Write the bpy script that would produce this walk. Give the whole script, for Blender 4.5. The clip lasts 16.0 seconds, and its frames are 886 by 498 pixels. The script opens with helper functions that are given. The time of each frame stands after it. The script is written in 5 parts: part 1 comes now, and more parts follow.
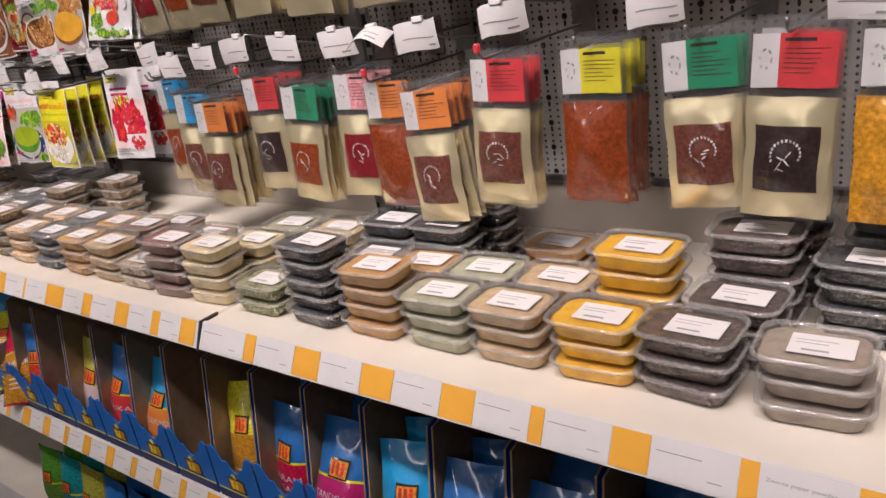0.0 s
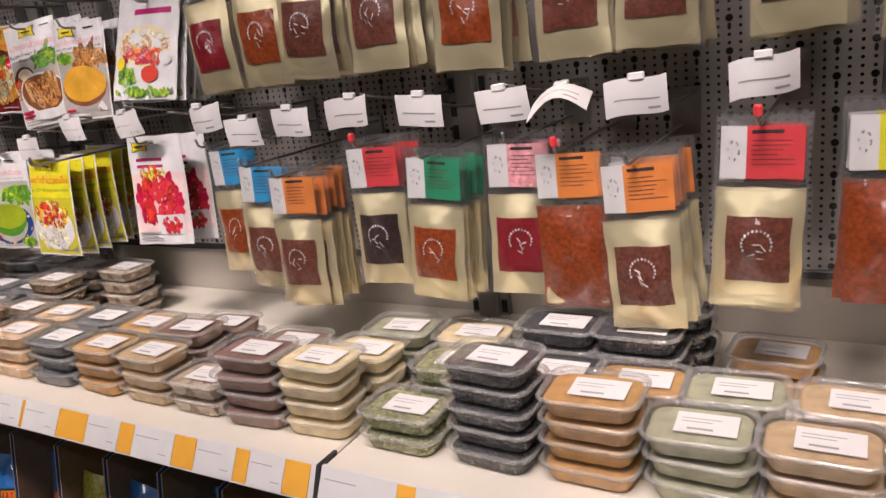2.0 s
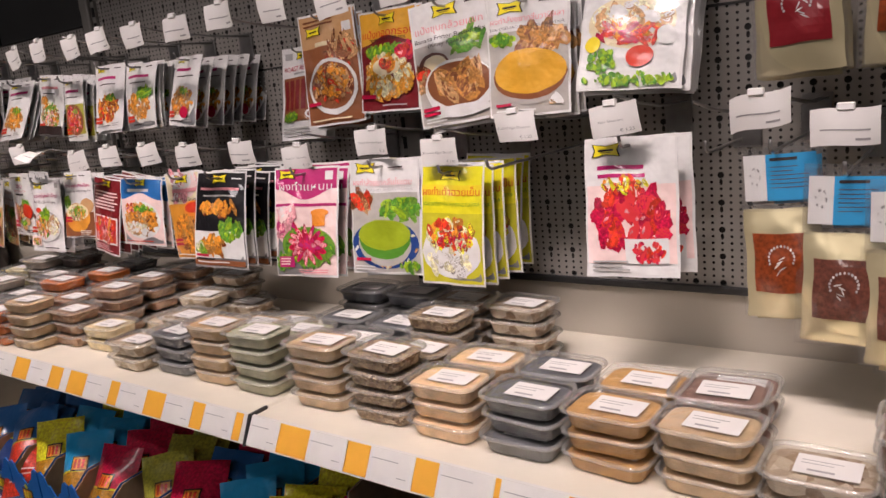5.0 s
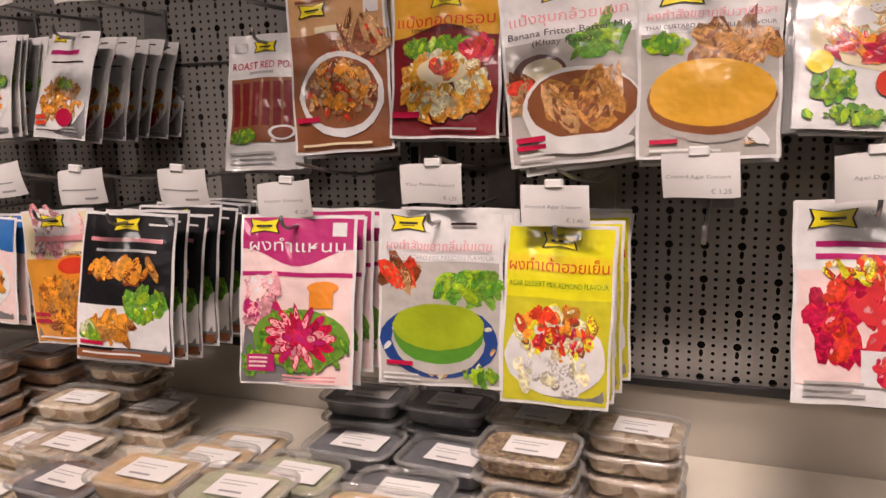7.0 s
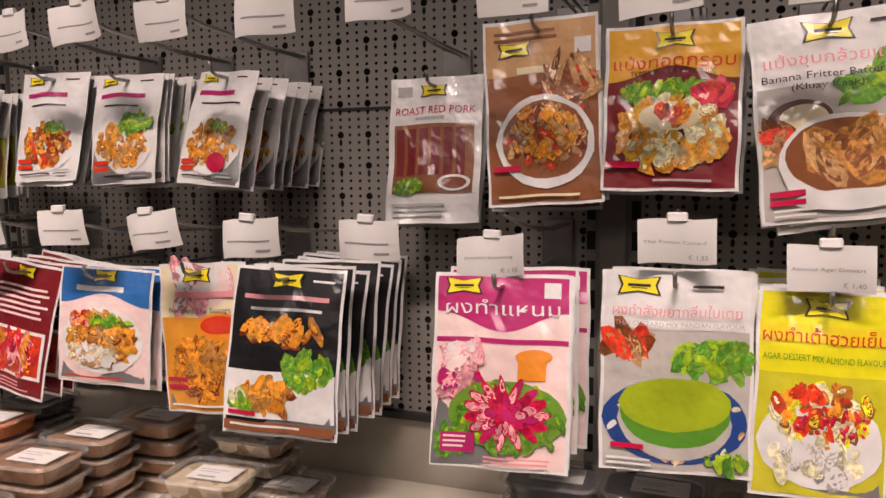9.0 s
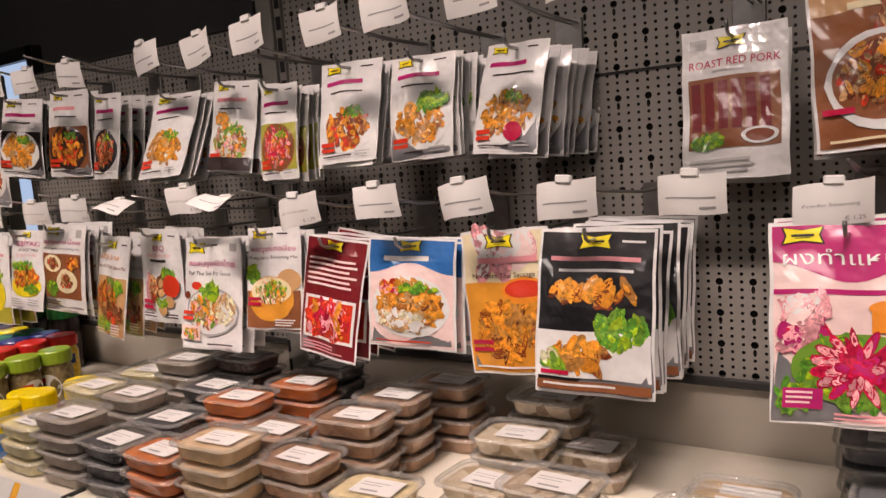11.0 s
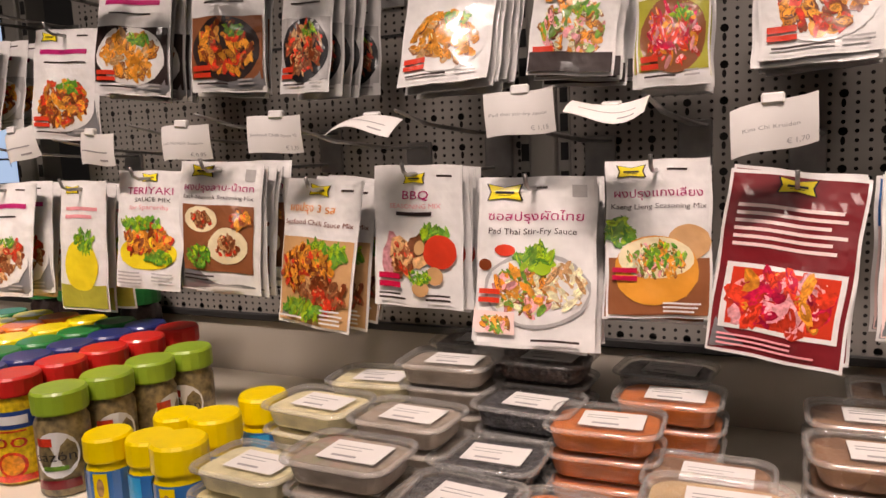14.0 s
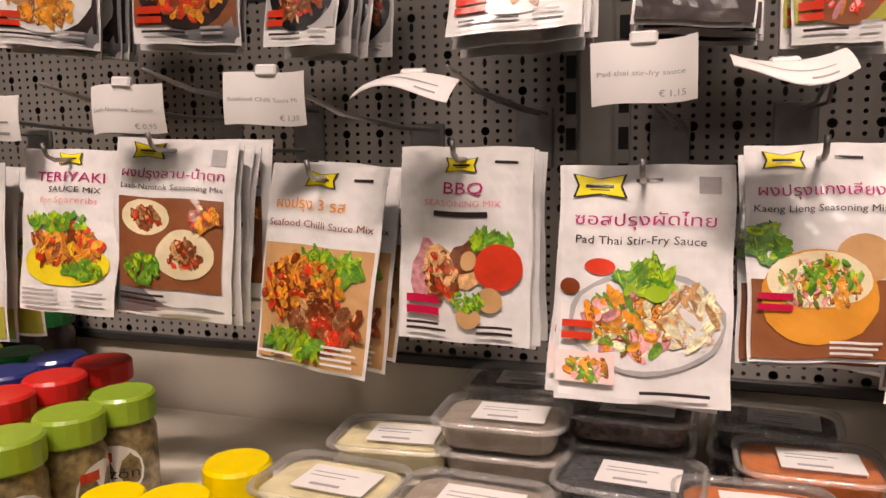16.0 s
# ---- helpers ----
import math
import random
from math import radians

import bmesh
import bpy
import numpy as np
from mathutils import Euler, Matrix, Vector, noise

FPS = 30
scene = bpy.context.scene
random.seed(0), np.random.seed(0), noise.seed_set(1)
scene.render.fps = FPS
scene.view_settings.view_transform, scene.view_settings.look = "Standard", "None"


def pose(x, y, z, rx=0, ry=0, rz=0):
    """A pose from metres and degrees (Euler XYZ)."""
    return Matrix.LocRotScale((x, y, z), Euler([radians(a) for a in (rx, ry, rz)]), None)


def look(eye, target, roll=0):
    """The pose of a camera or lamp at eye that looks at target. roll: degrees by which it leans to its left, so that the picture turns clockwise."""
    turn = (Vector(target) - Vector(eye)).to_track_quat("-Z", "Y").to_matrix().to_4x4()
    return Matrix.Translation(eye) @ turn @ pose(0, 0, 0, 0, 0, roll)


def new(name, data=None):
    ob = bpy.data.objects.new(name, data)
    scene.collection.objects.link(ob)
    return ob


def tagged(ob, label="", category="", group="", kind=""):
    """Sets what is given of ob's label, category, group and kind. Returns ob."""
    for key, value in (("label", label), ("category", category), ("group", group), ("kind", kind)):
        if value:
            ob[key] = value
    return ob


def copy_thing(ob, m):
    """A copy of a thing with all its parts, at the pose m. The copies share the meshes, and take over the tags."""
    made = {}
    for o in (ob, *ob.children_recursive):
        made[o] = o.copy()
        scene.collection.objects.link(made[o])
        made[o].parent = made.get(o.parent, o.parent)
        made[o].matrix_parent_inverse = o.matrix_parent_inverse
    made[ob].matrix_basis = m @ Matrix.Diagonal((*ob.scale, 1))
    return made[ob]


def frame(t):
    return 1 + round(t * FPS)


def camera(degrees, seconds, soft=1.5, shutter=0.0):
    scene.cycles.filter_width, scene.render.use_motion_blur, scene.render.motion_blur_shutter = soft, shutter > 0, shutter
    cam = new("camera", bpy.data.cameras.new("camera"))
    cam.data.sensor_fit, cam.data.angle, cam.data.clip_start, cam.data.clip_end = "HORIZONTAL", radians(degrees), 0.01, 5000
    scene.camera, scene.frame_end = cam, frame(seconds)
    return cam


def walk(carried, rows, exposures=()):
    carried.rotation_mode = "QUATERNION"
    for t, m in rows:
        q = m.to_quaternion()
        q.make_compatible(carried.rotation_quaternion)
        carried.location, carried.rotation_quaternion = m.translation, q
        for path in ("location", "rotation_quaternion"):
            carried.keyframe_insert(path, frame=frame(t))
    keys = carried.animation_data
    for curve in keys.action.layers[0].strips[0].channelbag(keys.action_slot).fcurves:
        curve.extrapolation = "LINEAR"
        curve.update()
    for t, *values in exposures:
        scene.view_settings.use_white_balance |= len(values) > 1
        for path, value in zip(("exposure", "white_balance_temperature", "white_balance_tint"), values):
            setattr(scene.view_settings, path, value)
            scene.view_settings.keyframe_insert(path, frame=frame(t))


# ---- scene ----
cam = camera(61.0, 16.0)
PATH = [
    (0, (0.983, -0.591, 1.627), (-0.191, 0.854, 0.897), -9.6),
    (0.5, (0.864, -0.613, 1.635), (-0.176, 0.951, 0.949), -8.5),
    (1, (0.749, -0.631, 1.631), (-0.198, 0.998, 0.96), -7.8),
    (1.5, (0.659, -0.632, 1.623), (-0.256, 1.021, 0.968), -7.1),
    (2, (0.546, -0.579, 1.623), (-0.434, 1.07, 1.057), -7.2),
    (2.5, (0.445, -0.534, 1.612), (-0.623, 1.077, 1.101), -7.0),
    (3, (0.36, -0.545, 1.61), (-0.752, 1.036, 1.097), -7.3),
    (3.5, (0.255, -0.586, 1.617), (-0.882, 0.973, 1.093), -8.2),
    (4, (0.174, -0.643, 1.624), (-0.988, 0.9, 1.105), -8.4),
    (4.5, (0.052, -0.67, 1.617), (-1.121, 0.873, 1.122), -7.8),
    (5, (-0.139, -0.654, 1.598), (-1.296, 0.92, 1.168), -6.1),
    (5.2, (-0.175, -0.616, 1.597), (-1.372, 0.935, 1.196), -5.1),
    (7.3, (-0.683, -0.42, 1.599), (-1.279, 1.456, 1.246), -1.0),
    (7.5, (-0.693, -0.391, 1.592), (-1.249, 1.504, 1.279), -0.6),
    (8, (-0.734, -0.373, 1.589), (-1.241, 1.547, 1.352), 0.0),
    (8.5, (-0.826, -0.419, 1.591), (-1.37, 1.494, 1.377), 0.1),
    (9, (-0.882, -0.446, 1.59), (-1.567, 1.419, 1.364), -0.6),
    (9.5, (-0.923, -0.467, 1.588), (-1.724, 1.349, 1.343), -1.6),
    (10, (-0.955, -0.49, 1.588), (-1.881, 1.265, 1.339), -2.7),
    (10.2, (-0.972, -0.501, 1.584), (-1.933, 1.237, 1.344), -3.1),
    (12.3, (-1.206, -0.528, 1.544), (-2.42, 1.037, 1.269), -5.5),
    (12.5, (-1.275, -0.513, 1.537), (-2.484, 1.057, 1.267), -5.4),
    (13, (-1.421, -0.473, 1.534), (-2.607, 1.119, 1.288), -4.8),
    (13.5, (-1.542, -0.467, 1.529), (-2.588, 1.216, 1.255), -4.0),
    (14, (-1.695, -0.471, 1.509), (-2.56, 1.311, 1.237), -2.5),
    (14.5, (-1.788, -0.455, 1.495), (-2.485, 1.393, 1.179), -1.7),
    (15, (-1.84, -0.407, 1.489), (-2.435, 1.474, 1.162), -1.2),
    (15.5, (-1.869, -0.355, 1.495), (-2.457, 1.532, 1.192), -0.9),
    (16, (-1.899, -0.315, 1.49), (-2.541, 1.56, 1.22), -1.0),
]
walk(cam, [(t, look(eye, target, roll)) for t, eye, target, roll in PATH],
     [(0, 0.16, 6050, 10), (3, 0.14, 6150, 10), (5.2, 0.08, 6300, 11), (7.3, 0.02, 6750, 13), (10.2, 0.02, 6850, 13), (12.3, 0.04, 6950, 12), (16, 0.08, 7050, 12)])

# ---- light ----
world = bpy.data.worlds.new("store_world")
scene.world = world
world.use_nodes = True
world.node_tree.nodes["Background"].inputs["Color"].default_value = (0.9, 0.93, 1.0, 1)
world.node_tree.nodes["Background"].inputs["Strength"].default_value = 0.012
scene.view_settings.exposure = 0.0


def area(name, x, y, z, sx, sy, power, color, target=None, spread=180):
    lamp = bpy.data.lights.new(name, "AREA")
    lamp.shape, lamp.size, lamp.size_y, lamp.energy, lamp.color = "RECTANGLE", sx, sy, power, color
    lamp.spread = math.radians(spread)
    ob = new(name, lamp)
    ob.matrix_world = look((x, y, z), target or (x, y + 0.001, 0))
    return ob


WARM = (1.0, 0.83, 0.79)
for lx in (1.35, 0.35, -0.65, -1.65, -2.65):
    area("ceiling_lamp_light", lx, -0.70, 2.80, 0.80, 0.10, 2.85, WARM, (lx - 0.1, 0.22, 1.27), 44)
# unseen lights beyond the aisle, added to put highlights on the foil
for lx in (1.6, 0.2, -1.2, -2.6, -4.0):
    area("far_lamp_light", lx, -3.7, 2.95, 0.7, 0.10, 3.2, (1.0, 0.88, 0.84), (lx - 0.2, 0.2, 1.3))
area("aisle_lamp_light", -0.8, -1.5, 2.8, 4.0, 0.10, 9.5, (1.0, 0.87, 0.82))

# ---- materials ----


def material(name, color, rough=0.5, metal=0.0, noise=0.0, scale=20.0, bump=0.0, bump_scale=120.0, coat=0.0, spec=0.5, vor=0.0, second=None, rand=0.0):
    m = bpy.data.materials.new(name)
    m.use_nodes = True
    nt = m.node_tree
    b = nt.nodes["Principled BSDF"]
    b.inputs["Roughness"].default_value, b.inputs["Metallic"].default_value = rough, metal
    b.inputs["Specular IOR Level"].default_value = spec
    b.inputs["Coat Weight"].default_value, b.inputs["Coat Roughness"].default_value = coat, 0.06
    b.inputs["Base Color"].default_value = (*color, 1)
    co = nt.nodes.new("ShaderNodeTexCoord")
    if noise or second:
        if vor:
            tex = nt.nodes.new("ShaderNodeTexVoronoi")
            tex.inputs["Scale"].default_value = vor
            sep = nt.nodes.new("ShaderNodeSeparateColor")
            nt.links.new(tex.outputs["Color"], sep.inputs[0])
            fac = sep.outputs[0]
        else:
            tex = nt.nodes.new("ShaderNodeTexNoise")
            tex.inputs["Scale"].default_value, tex.inputs["Detail"].default_value = scale, 5
            fac = tex.outputs["Fac"]
        nt.links.new(co.outputs["Object"], tex.inputs["Vector"])
        ramp = nt.nodes.new("ShaderNodeValToRGB")
        low = tuple(c * (1 - noise) for c in color)
        high = second or tuple(min(1, c * (1 + noise)) for c in color)
        ramp.color_ramp.elements[0].position, ramp.color_ramp.elements[1].position = (0.1, 0.9) if vor else (0.32, 0.68)
        ramp.color_ramp.elements[0].color, ramp.color_ramp.elements[1].color = (*low, 1), (*high, 1)
        nt.links.new(fac, ramp.inputs["Fac"])
        out = ramp.outputs["Color"]
        if rand:
            info, hsv = nt.nodes.new("ShaderNodeObjectInfo"), nt.nodes.new("ShaderNodeHueSaturation")
            mul = nt.nodes.new("ShaderNodeMath")
            mul.operation = "MULTIPLY_ADD"
            mul.inputs[1].default_value, mul.inputs[2].default_value = rand, 1 - rand / 2
            nt.links.new(info.outputs["Random"], mul.inputs[0])
            nt.links.new(mul.outputs[0], hsv.inputs["Value"])
            nt.links.new(out, hsv.inputs["Color"])
            out = hsv.outputs["Color"]
        nt.links.new(out, b.inputs["Base Color"])
    if bump:
        t2 = nt.nodes.new("ShaderNodeTexVoronoi" if vor else "ShaderNodeTexNoise")
        t2.inputs["Scale"].default_value = vor or bump_scale
        bp = nt.nodes.new("ShaderNodeBump")
        bp.inputs["Strength"].default_value, bp.inputs["Distance"].default_value = bump, 0.004
        nt.links.new(co.outputs["Object"], t2.inputs["Vector"])
        nt.links.new(t2.outputs["Distance" if vor else "Fac"], bp.inputs["Height"])
        nt.links.new(bp.outputs["Normal"], b.inputs["Normal"])
    return m


def clear(name, tint, through_part, rough=0.12, haze=0.0):
    """Thin clear plastic: mostly see-through, with a gloss and a milky share."""
    m = bpy.data.materials.new(name)
    m.use_nodes = True
    nt = m.node_tree
    nt.nodes.remove(nt.nodes["Principled BSDF"])
    out = nt.nodes["Material Output"]
    tr, gl, df = nt.nodes.new("ShaderNodeBsdfTransparent"), nt.nodes.new("ShaderNodeBsdfGlossy"), nt.nodes.new("ShaderNodeBsdfDiffuse")
    mix1, mix2 = nt.nodes.new("ShaderNodeMixShader"), nt.nodes.new("ShaderNodeMixShader")
    tr.inputs["Color"].default_value = (*tint, 1)
    df.inputs["Color"].default_value = (0.8, 0.79, 0.76, 1)
    gl.inputs["Roughness"].default_value = rough
    tex, co, bp = nt.nodes.new("ShaderNodeTexNoise"), nt.nodes.new("ShaderNodeTexCoord"), nt.nodes.new("ShaderNodeBump")
    tex.inputs["Scale"].default_value = 45
    bp.inputs["Strength"].default_value, bp.inputs["Distance"].default_value = 0.25, 0.004
    nt.links.new(co.outputs["Object"], tex.inputs["Vector"])
    nt.links.new(tex.outputs["Fac"], bp.inputs["Height"])
    nt.links.new(bp.outputs["Normal"], gl.inputs["Normal"])
    fr, add = nt.nodes.new("ShaderNodeLayerWeight"), nt.nodes.new("ShaderNodeMath")
    fr.inputs["Blend"].default_value = 0.25
    add.operation = "MULTIPLY_ADD"
    add.inputs[1].default_value, add.inputs[2].default_value = 0.3, 1 - through_part
    nt.links.new(fr.outputs["Facing"], add.inputs[0])
    mix1.inputs[0].default_value = haze
    nt.links.new(tr.outputs[0], mix1.inputs[1])
    nt.links.new(df.outputs[0], mix1.inputs[2])
    nt.links.new(add.outputs[0], mix2.inputs[0])
    nt.links.new(mix1.outputs[0], mix2.inputs[1])
    nt.links.new(gl.outputs[0], mix2.inputs[2])
    nt.links.new(mix2.outputs[0], out.inputs["Surface"])
    return m


M = {
    "shelf": material("shelf_enamel", (0.80, 0.74, 0.62), 0.42, noise=0.05, scale=9, bump=0.03, bump_scale=300),
    "rail": material("price_rail_plastic", (0.78, 0.75, 0.71), 0.3, noise=0.04, scale=14, coat=0.3),
    "paper": material("label_paper", (0.80, 0.78, 0.75), 0.55, noise=0.03, scale=30, coat=0.2),
    "yellow_paper": material("yellow_label_paper", (0.93, 0.47, 0.05), 0.5, noise=0.06, scale=20, coat=0.2),
    "ink": material("grey_ink", (0.34, 0.33, 0.33), 0.6),
    "board": material("pegboard_enamel", (0.29, 0.272, 0.248), 0.42, noise=0.06, scale=6),
    "hole_shade": material("hole_shade_black", (0.025, 0.024, 0.023), 0.8),
    "panel": material("back_panel_enamel", (0.50, 0.46, 0.39), 0.28, noise=0.05, scale=5),
    "post": material("upright_enamel", (0.22, 0.21, 0.19), 0.45, noise=0.06, scale=15),
    "slot": material("slot_shade_black", (0.01, 0.01, 0.01), 0.9),
    "edge": material("black_edge_metal", (0.03, 0.03, 0.03), 0.45, noise=0.1),
    "wire": material("zinc_wire", (0.36, 0.35, 0.34), 0.32, metal=0.9, noise=0.1, scale=60),
    "floor": material("floor_tile", (0.20, 0.18, 0.16), 0.35, noise=0.08, scale=4),
    "wall": material("store_wall", (0.10, 0.10, 0.10), 0.8, noise=0.06, scale=3),
    "ceiling": material("dark_ceiling_paint", (0.05, 0.05, 0.055), 0.9, noise=0.1, scale=4),
    "card": material("brown_cardboard", (0.36, 0.25, 0.15), 0.85, noise=0.12, scale=40),
    "tray": material("blue_tray_print", (0.025, 0.17, 0.58), 0.40, noise=0.08, scale=20),
    "navy": material("navy_print", (0.02, 0.03, 0.14), 0.45, noise=0.08),
    "lime": material("lime_line_print", (0.75, 0.72, 0.08), 0.45, noise=0.05),
    "film": clear("clear_film", (0.97, 0.97, 0.97), 0.95, 0.08, 0.03),
    "tub": clear("tub_plastic", (0.985, 0.985, 0.98), 0.95, 0.12, 0.025),
    "lid": clear("lid_plastic", (0.98, 0.98, 0.975), 0.92, 0.10, 0.05),
    "rim": clear("lid_rim_plastic", (0.97, 0.97, 0.96), 0.86, 0.10, 0.22),
    "gold": material("gold_foil", (0.92, 0.81, 0.50), 0.27, metal=0.68, noise=0.07, scale=16, bump=0.55, bump_scale=24),
    "silver": material("foil_back", (0.30, 0.30, 0.31), 0.35, metal=0.5, noise=0.12, scale=20),
}


def island_tone(m, amount):
    """Each printed patch of the mesh gets a tone of its own."""
    nt = m.node_tree
    b = nt.nodes["Principled BSDF"]
    link = b.inputs["Base Color"].links[0]
    geo, hsv, mad = nt.nodes.new("ShaderNodeNewGeometry"), nt.nodes.new("ShaderNodeHueSaturation"), nt.nodes.new("ShaderNodeMath")
    mad.operation = "MULTIPLY_ADD"
    mad.inputs[1].default_value, mad.inputs[2].default_value = amount, 1 - amount * 0.55
    nt.links.new(geo.outputs["Random Per Island"], mad.inputs[0])
    nt.links.new(mad.outputs[0], hsv.inputs["Value"])
    nt.links.new(link.from_socket, hsv.inputs["Color"])
    nt.links.new(hsv.outputs["Color"], b.inputs["Base Color"])


PLAIN = ("p_white", "p_logo", "p_black", "p_sky", "p_lemon", "p_cardred", "p_cardgreen", "p_cardorange", "p_blue", "p_navy", "p_magenta", "p_blush", "p_maroon")


def ink(name, rgb, noise=0.34, scale=190, rough=0.28, coat=0.8):
    if name not in M:
        M[name] = material(name, rgb, rough, noise=noise, scale=scale, coat=coat, bump=1.0, bump_scale=34)
        if name.startswith("p_") and name not in PLAIN:
            island_tone(M[name], 0.7)
    return M[name]


for nm, rgb in {
    "p_white": (0.80, 0.79, 0.77), "p_cream": (0.85, 0.74, 0.48), "p_yellow": (0.90, 0.72, 0.03), "p_logo": (0.93, 0.78, 0.02), "p_orange": (0.88, 0.30, 0.03),
    "p_red": (0.70, 0.05, 0.02), "p_crimson": (0.55, 0.01, 0.06), "p_pink": (0.86, 0.35, 0.38), "p_blush": (0.90, 0.68, 0.64), "p_magenta": (0.50, 0.02, 0.16),
    "p_green": (0.10, 0.30, 0.03), "p_leaf": (0.17, 0.34, 0.04), "p_lime": (0.34, 0.52, 0.02), "p_brown": (0.28, 0.10, 0.04), "p_tan": (0.62, 0.36, 0.16),
    "p_amber": (0.75, 0.32, 0.04), "p_dark": (0.035, 0.022, 0.02), "p_black": (0.015, 0.014, 0.016), "p_blue": (0.03, 0.16, 0.45), "p_navy": (0.02, 0.06, 0.24),
    "p_sky": (0.03, 0.38, 0.75), "p_grey": (0.45, 0.44, 0.43), "p_maroon": (0.20, 0.015, 0.02), "p_lemon": (0.85, 0.78, 0.02), "p_teal": (0.02, 0.28, 0.30),
    "p_olive": (0.42, 0.40, 0.05), "p_cardred": (0.78, 0.05, 0.06), "p_cardgreen": (0.02, 0.30, 0.14), "p_cardorange": (0.88, 0.28, 0.05), "p_cocoa": (0.13, 0.045, 0.03),
    "p_stone": (0.50, 0.47, 0.43), "p_pandan": (0.36, 0.46, 0.02), "p_custard": (0.80, 0.42, 0.04), "p_fry": (0.52, 0.24, 0.06), "p_chart": (0.62, 0.58, 0.03), "p_rust": (0.22, 0.045, 0.012), "p_mustard": (0.55, 0.26, 0.02),
}.items():
    ink(nm, rgb, *((0.06, 40) if nm in PLAIN else ()))
    ink("b" + nm[1:], rgb, 0.10, 26)

# ---- helpers ----


def mesh_ob(name, verts, faces, mats, parent=None, label="", fmats=None, smooth=False):
    me = bpy.data.meshes.new(name)
    me.from_pydata(verts, [], faces)
    for m in mats if isinstance(mats, (list, tuple)) else [mats]:
        me.materials.append(m)
    if fmats is not None:
        me.polygons.foreach_set("material_index", fmats)
    if smooth:
        me.polygons.foreach_set("use_smooth", [True] * len(me.polygons))
    me.update()
    ob = new(name, me)
    if parent:
        ob.parent = parent
    if label:
        ob["label"] = label
    return ob


class Build:
    """Collects verts, faces and material slots of one mesh."""

    def __init__(self):
        self.v, self.f, self.m, self.mats = [], [], [], []

    def slot(self, mat):
        if mat not in self.mats:
            self.mats.append(mat)
        return self.mats.index(mat)

    def add(self, verts, faces, mat):
        n, s = len(self.v), self.slot(mat)
        self.v += [tuple(p) for p in verts]
        self.f += [tuple(i + n for i in f) for f in faces]
        self.m += [s] * len(faces)
        return self

    def box(self, x0, x1, y0, y1, z0, z1, mat, bev=0.0):
        b = min(bev, (x1 - x0) / 3, (y1 - y0) / 3, (z1 - z0) / 3)
        if b <= 0:
            v = [(x, y, z) for x in (x0, x1) for y in (y0, y1) for z in (z0, z1)]
            return self.add(v, [(0, 1, 3, 2), (4, 6, 7, 5), (0, 4, 5, 1), (2, 3, 7, 6), (0, 2, 6, 4), (1, 5, 7, 3)], mat)
        bm = bmesh.new()
        bmesh.ops.create_cube(bm, size=1)
        for p in bm.verts:
            p.co = Vector(((x0 + x1) / 2 + p.co.x * (x1 - x0), (y0 + y1) / 2 + p.co.y * (y1 - y0), (z0 + z1) / 2 + p.co.z * (z1 - z0)))
        bmesh.ops.bevel(bm, geom=bm.edges[:], offset=b, segments=1, affect="EDGES")
        bm.verts.index_update()
        self.add([p.co[:] for p in bm.verts], [[q.index for q in f.verts] for f in bm.faces], mat)
        bm.free()
        return self

    def lathe(self, profile, mat, cx=0, cy=0, n=20):
        """profile: (radius, z) from bottom to top."""
        v = [(cx + r * math.cos(2 * math.pi * i / n), cy + r * math.sin(2 * math.pi * i / n), z) for r, z in profile for i in range(n)]
        f = [(a * n + i, a * n + (i + 1) % n, (a + 1) * n + (i + 1) % n, (a + 1) * n + i) for a in range(len(profile) - 1) for i in range(n)]
        f += [tuple(range(n))[::-1], tuple((len(profile) - 1) * n + i for i in range(n))]
        return self.add(v, f, mat)

    def tube(self, pts, r, mat, n=6):
        pts = [Vector(p) for p in pts]
        v, f = [], []
        for k, p in enumerate(pts):
            d = (pts[min(k + 1, len(pts) - 1)] - pts[max(k - 1, 0)]).normalized()
            s = d.cross(Vector((1, 0, 0)) if abs(d.x) < 0.9 else Vector((0, 0, 1))).normalized()
            u = d.cross(s)
            v += [p + r * (math.cos(2 * math.pi * i / n) * s + math.sin(2 * math.pi * i / n) * u) for i in range(n)]
        f = [(a * n + i, a * n + (i + 1) % n, (a + 1) * n + (i + 1) % n, (a + 1) * n + i) for a in range(len(pts) - 1) for i in range(n)]
        f += [tuple(range(n))[::-1], tuple((len(pts) - 1) * n + i for i in range(n))]
        return self.add(v, f, mat)

    def done(self, name, parent=None, label="", smooth=False):
        return mesh_ob(name, self.v, self.f, self.mats, parent, label, self.m, smooth)


TEXTS = {}


def text_flat(words):
    """Outlines of words as a flat mesh of height about 1, width as it comes, centred in x."""
    if words not in TEXTS:
        cu = bpy.data.curves.new("words", "FONT")
        cu.body, cu.align_x, cu.resolution_u = words, "CENTER", 2
        ob = new("words", cu)
        bpy.context.view_layer.update()
        me = bpy.data.meshes.new_from_object(ob.evaluated_get(bpy.context.evaluated_depsgraph_get()))
        TEXTS[words] = ([v.co[:] for v in me.vertices], [tuple(p.vertices) for p in me.polygons])
        bpy.data.objects.remove(ob)
        bpy.data.curves.remove(cu)
        bpy.data.meshes.remove(me)
    return TEXTS[words]


def put_words(build, words, cx, cz, width, height, mat, place):
    v, f = text_flat(words)
    w = max(p[0] for p in v) - min(p[0] for p in v)
    sx = min(width / w, height * 1.4)
    build.add([place(cx + p[0] * sx, cz + p[1] * height) for p in v], f, mat)


def thing(name, label, category, group="", at=None, kind=""):
    e = new(name)
    e.empty_display_size = 0.02
    if at is not None:
        e.matrix_basis = at
    return tagged(e, label, category, group, kind)


